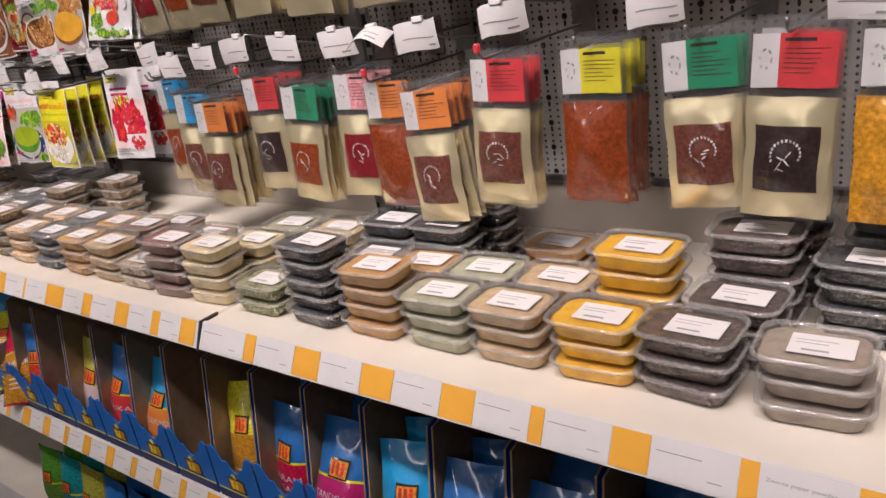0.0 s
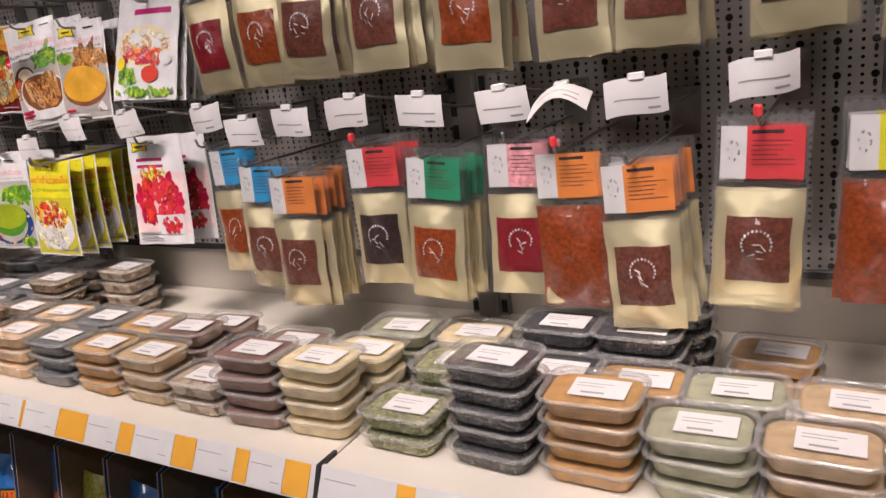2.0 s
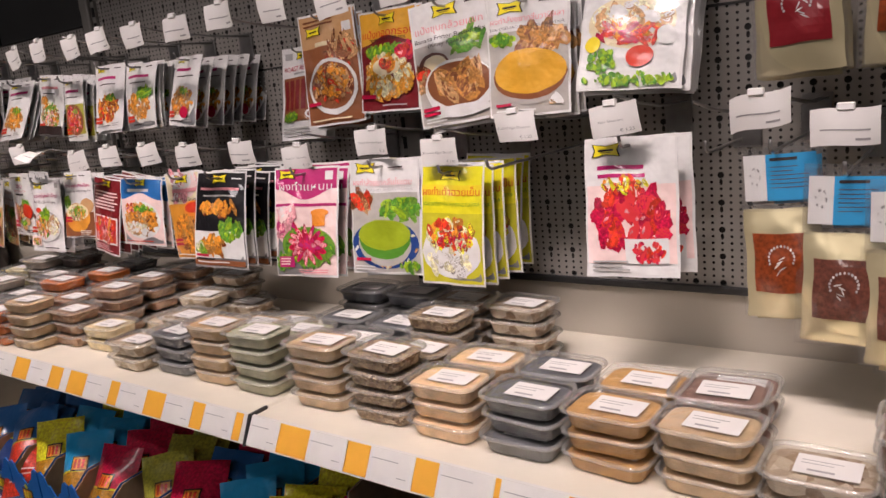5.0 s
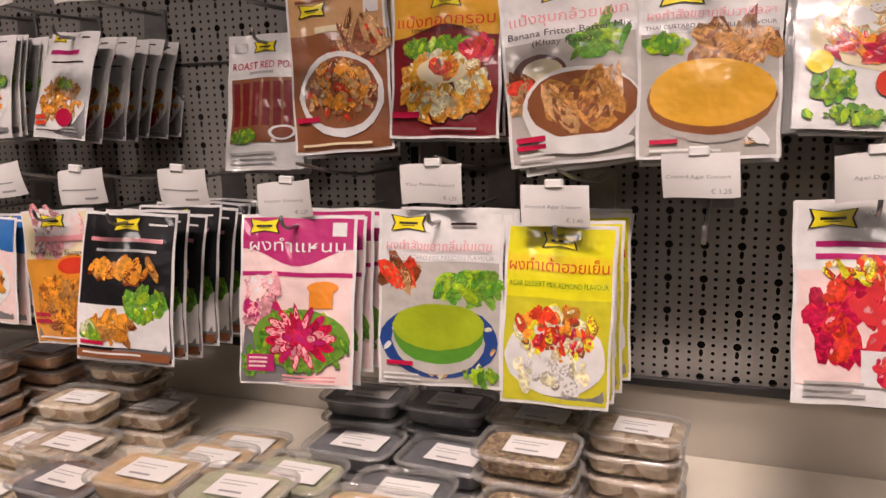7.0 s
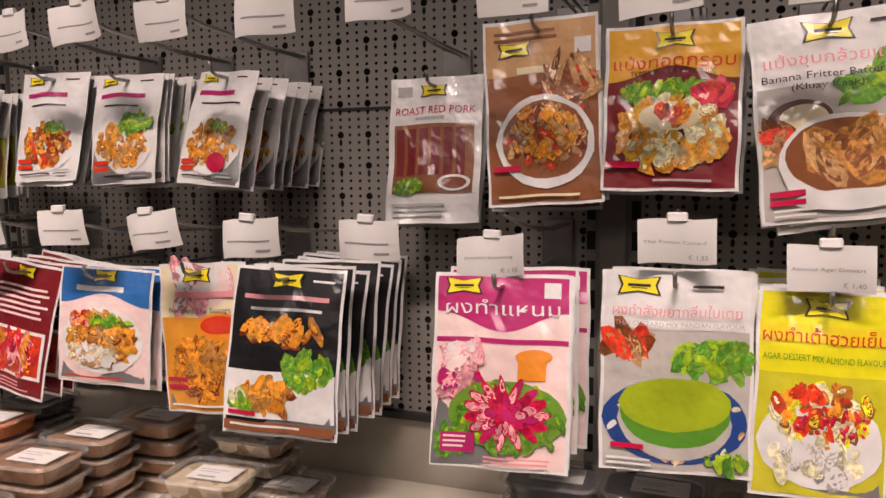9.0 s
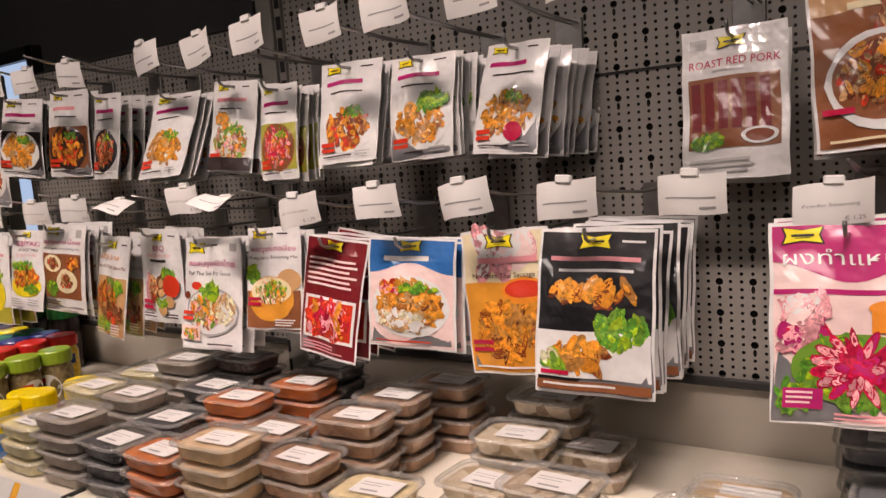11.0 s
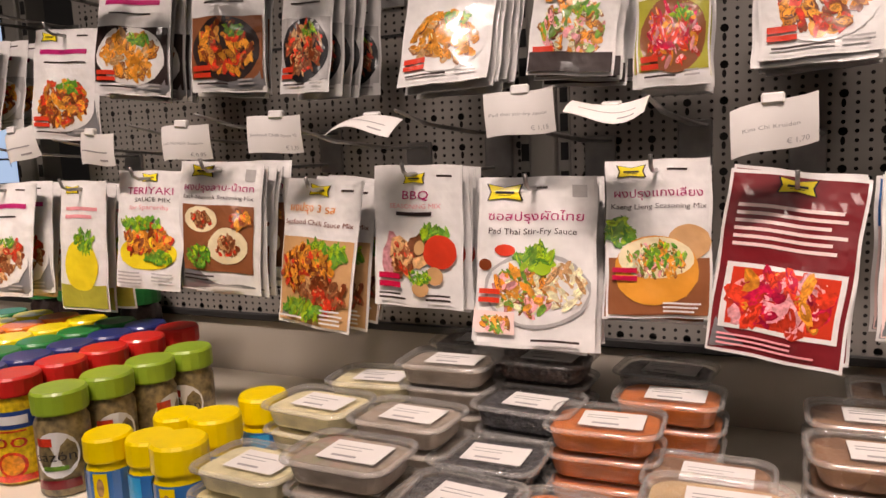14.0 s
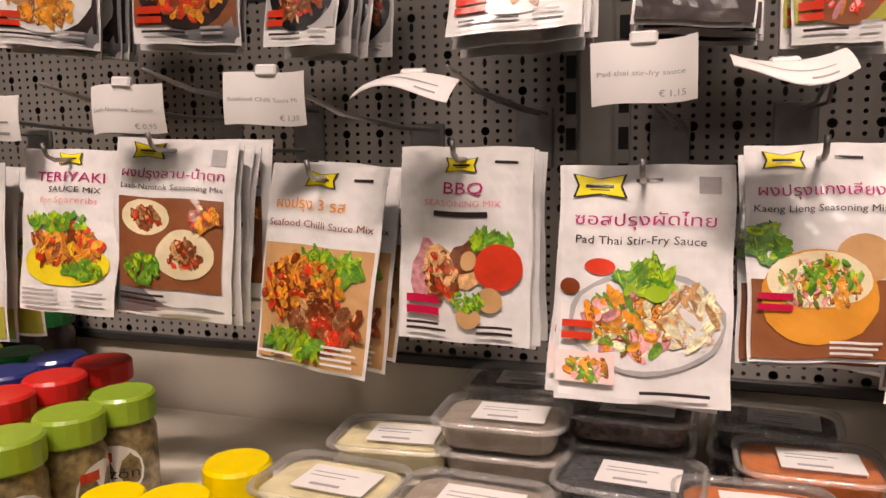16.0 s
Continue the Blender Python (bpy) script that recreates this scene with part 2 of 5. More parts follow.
# ---- the structure ----
SH, PITCH = 1.15, 0.384
RIGHT, LEFT = 2.0, -4.0
b = Build().box(-7, 5, -6, 1.2, -0.05, 0, M["floor"])
tagged(b.done("floor"), "pale grey tiled shop floor", "floor", kind="structure")
b = Build().box(-7, 5, -6, 1.2, 3.2, 3.3, M["ceiling"])
tagged(b.done("ceiling"), "dark painted shop ceiling", "ceiling", kind="structure")
for nm, c in (("wall_south", (-7, 5, -6.1, -6, 0, 3.2)), ("wall_east", (5, 5.1, -6, 1.2, 0, 3.2)), ("wall_west", (-7.1, -7, -6, 1.2, 0, 3.2)), ("wall_north", (-7, 5, 1.2, 1.3, 0, 3.2))):
    tagged(Build().box(*c, M["wall"]).done(nm), "plain painted shop wall", "wall", kind="structure")
# plain back of the shelving across the aisle
tagged(Build().box(-6, 4, -2.6, -2.2, 0.0, 2.0, M["wall"]).done("wall_aisle"), "plain back of the opposite shelving run", "wall", kind="structure")
# a bright window in the far wall, seen over the end of the shelving
day = bpy.data.materials.new("daylight_pane")
day.use_nodes = True
bs = day.node_tree.nodes["Principled BSDF"]
bs.inputs["Base Color"].default_value, bs.inputs["Roughness"].default_value = (0.5, 0.6, 0.75, 1), 0.2
bs.inputs["Emission Color"].default_value, bs.inputs["Emission Strength"].default_value = (0.50, 0.68, 1.0, 1), 0.75
win = tagged(thing("window_1", "pale blue daylit window in the far wall", "window"), kind="structure")
Build().box(-5.6, -4.02, 1.186, 1.196, 1.35, 2.08, day).done("pane", win)
for c in ((-5.64, -3.98, 1.16, 1.198, 2.08, 2.13), (-5.64, -3.98, 1.16, 1.198, 1.30, 1.35), (-5.65, -5.6, 1.16, 1.198, 1.30, 2.13), (-4.02, -3.97, 1.16, 1.198, 1.30, 2.13), (-4.77, -4.73, 1.17, 1.186, 1.35, 2.08)):
    Build().box(*c, M["edge"]).done("window_frame", win)



def shelving_bay(x0, board_top, skip=0):
    """One metre of gondola shelving between two uprights."""
    bay = thing("shelving_bay", "cream enamelled steel shelving bay with perforated back board", "shelving", "shelving bays", pose(x0, 0, 0))
    cw, ch = 0.01380, 0.01035
    p = Build().box(0.002, 0.998, 0.486, 0.5, 0.0, 1.246, M["panel"])
    p.done("back_panel", bay, "plain warm grey steel back panel")
    # added near-black sheet: its colour is the shade seen through the holes
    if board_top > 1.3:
        Build().box(0.004 + cw * skip, 0.996, 0.494, 0.5, 1.25, board_top, M["hole_shade"]).done("board_backing", bay, "near-black sheet painted as the shade behind the board holes")
    b2 = Build().box(0.0, 1.0, 0.474, 0.492, 1.240, 1.252, M["edge"], 0.002)
    b2.done("board_edge", bay, "black lower edge strip")
    # perforated board: a sheet of cells, each with a round hole; every third column and fourth row has a keyhole
    nx, nz = 68, int((board_top - 1.252) / ch)
    v, f = [], []
    for j in range(nz):
        for i in range(skip, nx):
            cx, cz = 0.0308 + cw * (i + 0.5), 1.252 + ch * (j + 0.5)
            n = len(v)
            key, below = i % 3 == 1 and j % 4 == 0, i % 3 == 1 and j % 4 == 3
            sq = [(cx + cw / 2 * sx, cz + ch / 2 * sz) for sx, sz in ((1, 0), (1, 1), (0, 1), (-1, 1), (-1, 0), (-1, -1), (0, -1), (1, -1))]
            rx, rz = (0.0050, 0.0049) if key else (0.0025, 0.0050) if below else (0.0023, 0.0023)
            ring = [(cx + rx * math.cos(math.pi * k / 4), cz + rz * math.sin(math.pi * k / 4)) for k in range(8)]
            v += [(x, 0.48, z) for x, z in sq] + [(x, 0.48, z) for x, z in ring]
            f += [(n + k, n + (k + 1) % 8, n + 8 + (k + 1) % 8, n + 8 + k) for k in range(8)]
    v0 = len(v)
    zb, zt = 1.252, 1.252 + ch * nz
    xl, xr = 0.0308 + cw * skip, 0.0308 + cw * nx
    v += [(xl - 0.0108, 0.48, zb), (xl, 0.48, zb), (xl, 0.48, zt), (xl - 0.0108, 0.48, zt), (xr, 0.48, zb), (0.98, 0.48, zb), (0.98, 0.48, zt), (xr, 0.48, zt)]
    f += [(v0, v0 + 1, v0 + 2, v0 + 3), (v0 + 4, v0 + 5, v0 + 6, v0 + 7)]
    if nz > 0:
        mesh_ob("perforated_board", v, f, M["board"], bay, "grey perforated steel board with keyholes")
    # seam between the two board sheets
    if board_top > 1.7:
        Build().box(xl - 0.0108, 0.98, 0.4785, 0.4795, 1.662, 1.666, M["edge"]).done("board_seam", bay)
    # upright at the bay's own left end, with its slots
    up = Build().box(-0.018, 0.018, 0.462, 0.52, 0.0, board_top + 0.02, M["post"], 0.003).done("upright", bay)
    for side in (-0.0255, 0.0255):
        Build().box(side - 0.0075, side + 0.0075, 0.472, 0.51, 0.0, board_top + 0.01, M["post"]).done("upright_flange", bay)
    # slots are solid blocks proud of the flange, black for the shade inside
    first = None
    for side in (-0.0265, 0.0265):
        for k in range(int((board_top - 0.9) / 0.0365)):
            if first is None:
                first = s = Build().box(-0.0050, 0.0050, 0.4705, 0.473, 0.0, 0.0225, M["slot"]).done("slot", up)
            else:
                s = new("slot", first.data)
                s.parent = up
            s.location = (side, 0.0, 0.90 + 0.0365 * k)
    for z in (SH, SH - PITCH, SH - 2 * PITCH):
        sh = Build().box(0.0015, 0.9985, 0.0, 0.484, z - 0.028, z, M["shelf"], 0.003).done("shelf_board", bay)
        v = [(0.003, -0.001, z + 0.002), (0.997, -0.001, z + 0.002), (0.997, -0.022, z - 0.036), (0.003, -0.022, z - 0.036),
             (0.003, 0.003, z + 0.002), (0.997, 0.003, z + 0.002), (0.997, -0.017, z - 0.037), (0.003, -0.017, z - 0.037)]
        mesh_ob("price_rail", v, [(0, 3, 2, 1), (4, 5, 6, 7), (0, 1, 5, 4), (3, 7, 6, 2), (0, 4, 7, 3), (1, 2, 6, 5)], M["rail"], sh, "white plastic price rail")
        for e in (0.0, 0.9975):
            Build().add([(e, -0.004, z + 0.004), (e + 0.0025, -0.004, z + 0.004), (e + 0.0025, -0.024, z - 0.038), (e, -0.024, z - 0.038),
                         (e, 0.03, z + 0.0035), (e + 0.0025, 0.03, z + 0.0035), (e + 0.0025, 0.02, z - 0.03), (e, 0.02, z - 0.03)],
                        [(0, 3, 2, 1), (4, 5, 6, 7), (0, 1, 5, 4), (3, 7, 6, 2), (0, 4, 7, 3), (1, 2, 6, 5)], M["edge"]).done("rail_end", sh, "black rail end")
    Build().box(0.0, 1.0, 0.02, 0.05, 0.0, 0.12, M["post"]).done("plinth", bay)
    return bay


for x0, top in ((1.0, 2.3), (0.0, 2.3), (-1.0, 2.3), (-2.0, 2.3), (-3.0, 1.84), (-4.0, 1.26)):
    shelving_bay(x0, top, 9 if x0 == -3.0 else 0)

# price labels in the upper rail and the one below
YELLOW = [(0.913, 0.946), (0.815, 0.832), (0.688, 0.729), (0.592, 0.609), (0.47, 0.518), (0.341, 0.394), (0.214, 0.264), (0.109, 0.132), (-0.05, -0.012), (-0.13, -0.108), (-0.24, -0.2),
          (-0.349, -0.32), (-0.485, -0.42), (-0.577, -0.57), (-0.692, -0.657), (-0.805, -0.766), (-0.934, -0.876), (-1.03, -1.014), (-1.132, -1.104), (-1.256, -1.205), (-1.363, -1.336),
          (-1.498, -1.442), (-1.566, -1.524), (-1.704, -1.648), (-1.826, -1.805), (-1.927, -1.897), (-2.125, -2.110), (-2.297, -2.285), (-2.387, -2.377), (-2.482, -2.472), (-2.646, -2.623), (-2.865, -2.84)]


def rail_label(x0, x1, z, mat, words, name, cat_label):
    d = Vector((-0.021, -0.038)).normalized()
    def on(x, s, off=0.0012):
        return (x, -0.001 + d.x * s - off * 0.875, z + 0.002 + d.y * s - off * -0.484)
    lab = Build().add([on(x0, 0.001), on(x1, 0.001), on(x1, 0.041), on(x0, 0.041), on(x0, 0.001, 0.0004), on(x1, 0.001, 0.0004), on(x1, 0.041, 0.0004), on(x0, 0.041, 0.0004)],
                      [(0, 3, 2, 1), (4, 5, 6, 7), (0, 1, 5, 4), (3, 7, 6, 2), (0, 4, 7, 3), (1, 2, 6, 5)], mat).done(name)
    tagged(lab, cat_label, "price label", "shelf price labels")
    if words and x1 - x0 > 0.045:
        k = Build()
        w = min(0.045, (x1 - x0) * 0.6)
        if words is True:
            for s, a, c in ((0.013, 0.06, 0.06 + w * 14), (0.031, 0.68, 0.9)):
                k.add([on(x0 + (x1 - x0) * a, s, 0.0016), on(min(x0 + (x1 - x0) * a + (w if s < 0.02 else 0.014), x1 - 0.003), s, 0.0016),
                       on(min(x0 + (x1 - x0) * a + (w if s < 0.02 else 0.014), x1 - 0.003), s + 0.0009, 0.0016), on(x0 + (x1 - x0) * a, s + 0.0009, 0.0016)], [(0, 3, 2, 1)], M["ink"])
        else:
            put_words(k, words[0], (x0 + x1) / 2 - 0.005, 0, (x1 - x0) * 0.75, 0.0052, M["ink"], lambda u, q: on(u, 0.016 - q, 0.0016))
            put_words(k, words[1], x1 - 0.016, 0, 0.02, 0.0055, M["ink"], lambda u, q: on(u, 0.035 - q, 0.0016))
        k.done("print", lab, "grey printed words")


WORDS = {0.832: ("Zwarte peper powder", "\u20ac 1,50"), 0.729: ("Ground spice", "\u20ac 0,75")}
edges = sorted(YELLOW)
for (a0, a1), nxt in zip(edges, edges[1:] + [(0.995, 1.0)]):
    rail_label(a0, a1, SH, M["yellow_paper"], None, "yellow_label", "plain orange-yellow paper strip in the price rail")
    gap0, gap1 = a1 + 0.001, nxt[0] - 0.001
    for joint in (0.0, -1.0, -2.0):
        if gap0 < joint < gap1:
            gap0 = joint + 0.004
    rail_label(gap0, gap1, SH, M["paper"], (WORDS.get(a1) if a1 == 0.832 else True), "white_label", "white paper price label with grey print")
rnd = random.Random(5)
x = 0.95
while x > -2.9:
    w = rnd.choice((0.018, 0.028, 0.036))
    if all(abs(x - j) > 0.05 for j in (0, -1, -2)):
        rail_label(x - w, x, SH - PITCH, M["yellow_paper"], None, "yellow_label", "plain orange-yellow paper strip in the lower price rail")
        rail_label(x - w - 0.062, x - w - 0.002, SH - PITCH, M["paper"], True, "white_label", "white paper price label in the lower rail")
    x -= w + 0.066

# ---- hanging sachets ----


def sheet(w, h, thick, seed, pinch=0.0):
    """The front of a filled sachet: u across from -0.5 to 0.5, v down from 0 to 1; the hole lies at the origin."""
    r = random.Random(seed)
    ph = [r.uniform(0, 6.28) for _ in range(6)]
    curl, bend = r.uniform(-0.006, 0.006), r.uniform(-0.004, 0.007)

    def at(u, v, off=0.0):
        uu, vv = max(-0.5, min(0.5, u)), max(0.0, min(1.0, v))
        a = max(0.0, 1 - (2 * uu) ** 2) * math.sin(math.pi * min(1.0, max(0.0, 0.03 + 0.95 * vv)))
        wr = 0.0012 * math.sin(7 * uu + 5 * vv + ph[0]) + 0.0007 * math.sin(11 * uu - 9 * vv + ph[1]) + 0.0005 * math.sin(15 * vv + 6 * uu + ph[2])
        y = -thick * a - wr * (0.4 + a) + curl * (2 * uu) * vv + bend * (vv - 0.3) ** 2 * 3 - off
        x = u * w * (1 - pinch * math.sin(math.pi * vv)) + 0.0006 * math.sin(14 * vv + ph[3])
        return (x, y, -(v - 0.055) * h + 0.0005 * math.sin(11 * u + ph[4]))

    return at


def sheet_mesh(build, at, mat_front, mat_back, nu=16, nv=18, thick=0.0):
    v, f, m2 = [], [], []
    for j in range(nv + 1):
        for i in range(nu + 1):
            v.append(at(i / nu - 0.5, j / nv))
    n = len(v)
    for j in range(nv + 1):
        for i in range(nu + 1):
            p = at(i / nu - 0.5, j / nv)
            edge = i in (0, nu) or j in (0, nv)
            v.append((p[0], (p[1] + 0.0006) if edge else abs(p[1]) * 0.6 + 0.001, p[2]))
    q = lambda i, j: j * (nu + 1) + i
    f1 = [(q(i, j), q(i, j + 1), q(i + 1, j + 1), q(i + 1, j)) for j in range(nv) for i in range(nu)]
    build.add(v[:n], f1, mat_front)
    build.add(v[n:], [t[::-1] for t in f1], mat_back)
    rim = [q(i, 0) for i in range(nu)] + [q(nu, j) for j in range(nv)] + [q(i, nv) for i in range(nu, 0, -1)] + [q(0, j) for j in range(nv, 0, -1)]
    build.add([v[k] for k in rim] + [v[n + k] for k in rim], [(a, (a + 1) % len(rim), (a + 1) % len(rim) + len(rim), a + len(rim)) for a in range(len(rim))], mat_back)


def blob(build, at, cx, cv, rx, rv, mat, off, r, rough=0.12, n=12, turn=0.0):
    """An irregular printed patch that follows the sheet."""
    k = [1 + r.uniform(-rough, rough) for _ in range(n)]
    c, s = math.cos(turn), math.sin(turn)
    v = [at(cx, cv, off)]
    steps = max(2, int(max(rx, rv) / 0.05))
    for ring in [(q + 1) / steps for q in range(steps)]:
        for i in range(n):
            a = 2 * math.pi * i / n
            dx, dv = rx * ring * k[i] * math.cos(a), rv * ring * k[i] * math.sin(a)
            v.append(at(cx + dx * c - dv * s, cv + dx * s + dv * c, off))
    f = [(0, 1 + (i + 1) % n, 1 + i) for i in range(n)] + [(1 + q * n + i, 1 + q * n + (i + 1) % n, 1 + (q + 1) * n + (i + 1) % n, 1 + (q + 1) * n + i) for q in range(steps - 1) for i in range(n)]
    build.add(v, f, mat)


def patch(build, at, u0, u1, v0, v1, mat, off, wave=0.0, nu=0):
    nu, nv = nu or max(2, int((u1 - u0) * 16)), max(1, int((v1 - v0) * 18))
    v = [at(u0 + (u1 - u0) * i / nu, v0 + (v1 - v0) * j / nv + (wave * math.cos(math.pi * 2 * (i / nu - 0.5)) if j == nv else 0), off) for j in range(nv + 1) for i in range(nu + 1)]
    q = lambda i, j: j * (nu + 1) + i
    build.add(v, [(q(i, j), q(i, j + 1), q(i + 1, j + 1), q(i + 1, j)) for j in range(nv) for i in range(nu)], mat)


def emblem(build, at, cx, cv, s, asp, off, r):
    """The maker's mark as a plain pinched yellow plate with a dark rule."""
    out = [(-1, -0.9), (0, -0.55), (1, -0.9), (0.82, 0), (1, 0.9), (0, 0.6), (-1, 0.9), (-0.82, 0)]
    for k, m, o in ((1.12, M["p_black"], off), (1.0, M["p_logo"], off + 0.0003)):
        build.add([at(cx + x * s * k, cv + z * s * asp * 0.5 * k, o) for x, z in out], [tuple(range(8))[::-1]], m)
    for x0, x1, z0, z1 in ((-0.58, 0.58, -0.12, 0.16), (-0.4, 0.4, 0.28, 0.36)):
        build.add([at(cx + x * s, cv + z * s * asp * 0.5, off + 0.0006) for x, z in ((x0, z0), (x1, z0), (x1, z1), (x0, z1))], [(0, 3, 2, 1)], M["p_black"])


FOODS = {
    "curry": ["p_red", "p_orange", "p_amber", "p_rust"], "fried": ["p_amber", "p_orange", "p_tan", "p_amber"], "meat": ["p_brown", "p_rust", "p_red", "p_tan"],
    "noodle": ["p_orange", "p_cream", "p_amber", "p_leaf", "p_pink"], "salad": ["p_leaf", "p_green", "p_lime"], "fruit": ["p_orange", "p_yellow", "p_red", "p_cream"],
    "petal": ["p_magenta", "p_pink", "p_crimson"], "ruby": ["p_cardred", "p_red", "p_crimson"], "pale": ["p_cream", "p_white", "p_tan"], "sausage": ["p_orange", "p_amber", "p_orange", "p_fry"],
    "fritter": ["p_tan", "p_fry", "p_fry"], "tempura": ["p_cream", "p_custard", "p_cream", "p_amber"], "cucumber": ["p_lime", "p_cream", "p_leaf"], "cube": ["p_white", "p_white", "p_cream"], "pinkpale": ["p_blush", "p_white", "p_pink"],
    "kimchi": ["p_red", "p_pink", "p_crimson", "p_orange"],
}

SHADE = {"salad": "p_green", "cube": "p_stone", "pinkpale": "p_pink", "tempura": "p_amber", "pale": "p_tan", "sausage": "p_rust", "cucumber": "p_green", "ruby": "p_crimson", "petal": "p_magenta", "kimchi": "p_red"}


def sachet(name, label, seed, w, h, base, ops, thick=0.006, border=True, back="silver"):
    r = random.Random(seed)
    at = sheet(w, h, thick, seed)
    e = thing(name, label, "spice sachet", "hanging spice sachets")
    bd = Build()
    sheet_mesh(bd, at, M["p_white"] if border else M[base], M[back])
    bd.done("pouch", e, "glossy sealed foil pouch", True)
    asp, off, layer = w / h, 0.0007, 0
    pr, tx, em = Build(), Build(), Build()
    if border:
        patch(pr, at, -0.475, 0.475, 0.02, 0.98, M["b" + base[1:]], 0.0004, nu=16)
    for op in ops:
        off += 0.00018
        k = op[0]
        if k == "r":
            patch(pr, at, op[1], op[2], op[3], op[4], M["b" + op[5][1:]], off, *(op[6:7]))
        elif k == "e":
            blob(pr, at, op[1], op[2], op[3], op[4], M["b" + op[5][1:]], off, r, 0.02, 24)
        elif k == "b":
            blob(pr, at, op[1], op[2], op[3], op[4], M[op[5]], off, r, 0.3, 12, r.uniform(0, 3))
        elif k == "s":
            cx, cv, rx, rv, n, size, mats = op[1:8]
            long = op[8] if len(op) > 8 else 1.5
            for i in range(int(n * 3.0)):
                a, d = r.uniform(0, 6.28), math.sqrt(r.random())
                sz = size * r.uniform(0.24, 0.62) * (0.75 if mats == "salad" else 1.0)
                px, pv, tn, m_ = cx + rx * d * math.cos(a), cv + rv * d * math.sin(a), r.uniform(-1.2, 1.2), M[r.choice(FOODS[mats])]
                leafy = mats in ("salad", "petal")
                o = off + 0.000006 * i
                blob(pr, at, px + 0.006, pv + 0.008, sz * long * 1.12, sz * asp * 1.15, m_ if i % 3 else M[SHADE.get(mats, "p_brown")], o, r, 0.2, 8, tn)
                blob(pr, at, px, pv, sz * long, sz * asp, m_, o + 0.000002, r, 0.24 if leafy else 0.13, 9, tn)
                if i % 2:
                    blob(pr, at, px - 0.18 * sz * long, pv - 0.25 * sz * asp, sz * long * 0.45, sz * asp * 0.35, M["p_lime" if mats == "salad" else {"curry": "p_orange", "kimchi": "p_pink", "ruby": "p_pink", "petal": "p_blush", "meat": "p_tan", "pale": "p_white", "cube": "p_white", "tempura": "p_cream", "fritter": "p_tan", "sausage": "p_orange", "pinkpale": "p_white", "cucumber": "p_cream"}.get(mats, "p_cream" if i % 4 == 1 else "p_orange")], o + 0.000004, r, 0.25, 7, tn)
            off += 0.000006 * int(n * 3.0)
        elif k == "fl":
            cx, cv, rx, rv = op[1:5]
            for ring_, (rr, n_) in enumerate(((0.78, 15), (0.52, 12), (0.27, 8), (0.08, 4))):
                for i in range(n_):
                    a = 2 * math.pi * (i + 0.5 * ring_) / n_
                    px, pv = cx + rx * rr * math.cos(a), cv + rv * rr * math.sin(a)
                    tn = math.atan2(rv * math.sin(a), rx * math.cos(a))
                    off += 0.000008
                    blob(pr, at, px, pv, rx * 0.27, rv * 0.20, M["p_crimson"], off, r, 0.1, 9, tn)
                    blob(pr, at, px, pv, rx * 0.23, rv * 0.15, M[r.choice(("p_pink", "p_magenta", "p_pink", "p_crimson"))], off + 0.000004, r, 0.15, 9, tn)
        elif k == "t":
            put_words(tx, op[1], op[2] * w, 0, op[4] * w, op[5] * h, M["b" + op[6][1:]], lambda u, z, v0=op[3], o=off: at(u / w, v0 - z / h, o + 0.0004))
        elif k == "bars":
            u0, u1, v0, n, dv, m = op[1:7]
            for i in range(n):
                patch(tx, at, u0, u1 - r.uniform(0, 0.25) * (u1 - u0), v0 + dv * i, v0 + dv * i + dv * 0.45, M["b" + m[1:]], off)
        elif k == "logo":
            emblem(em, at, op[1], op[2], op[3] * 0.72, asp, 0.0022, r)
    if pr.v:
        tagged(pr.done("printed_picture", e, "printed colour food picture"), kind="stuff")
    if tx.v:
        tagged(tx.done("lettering", e), kind="stuff")
    if em.v:
        em.done("maker_emblem", e, "plain yellow emblem plate")
    return e


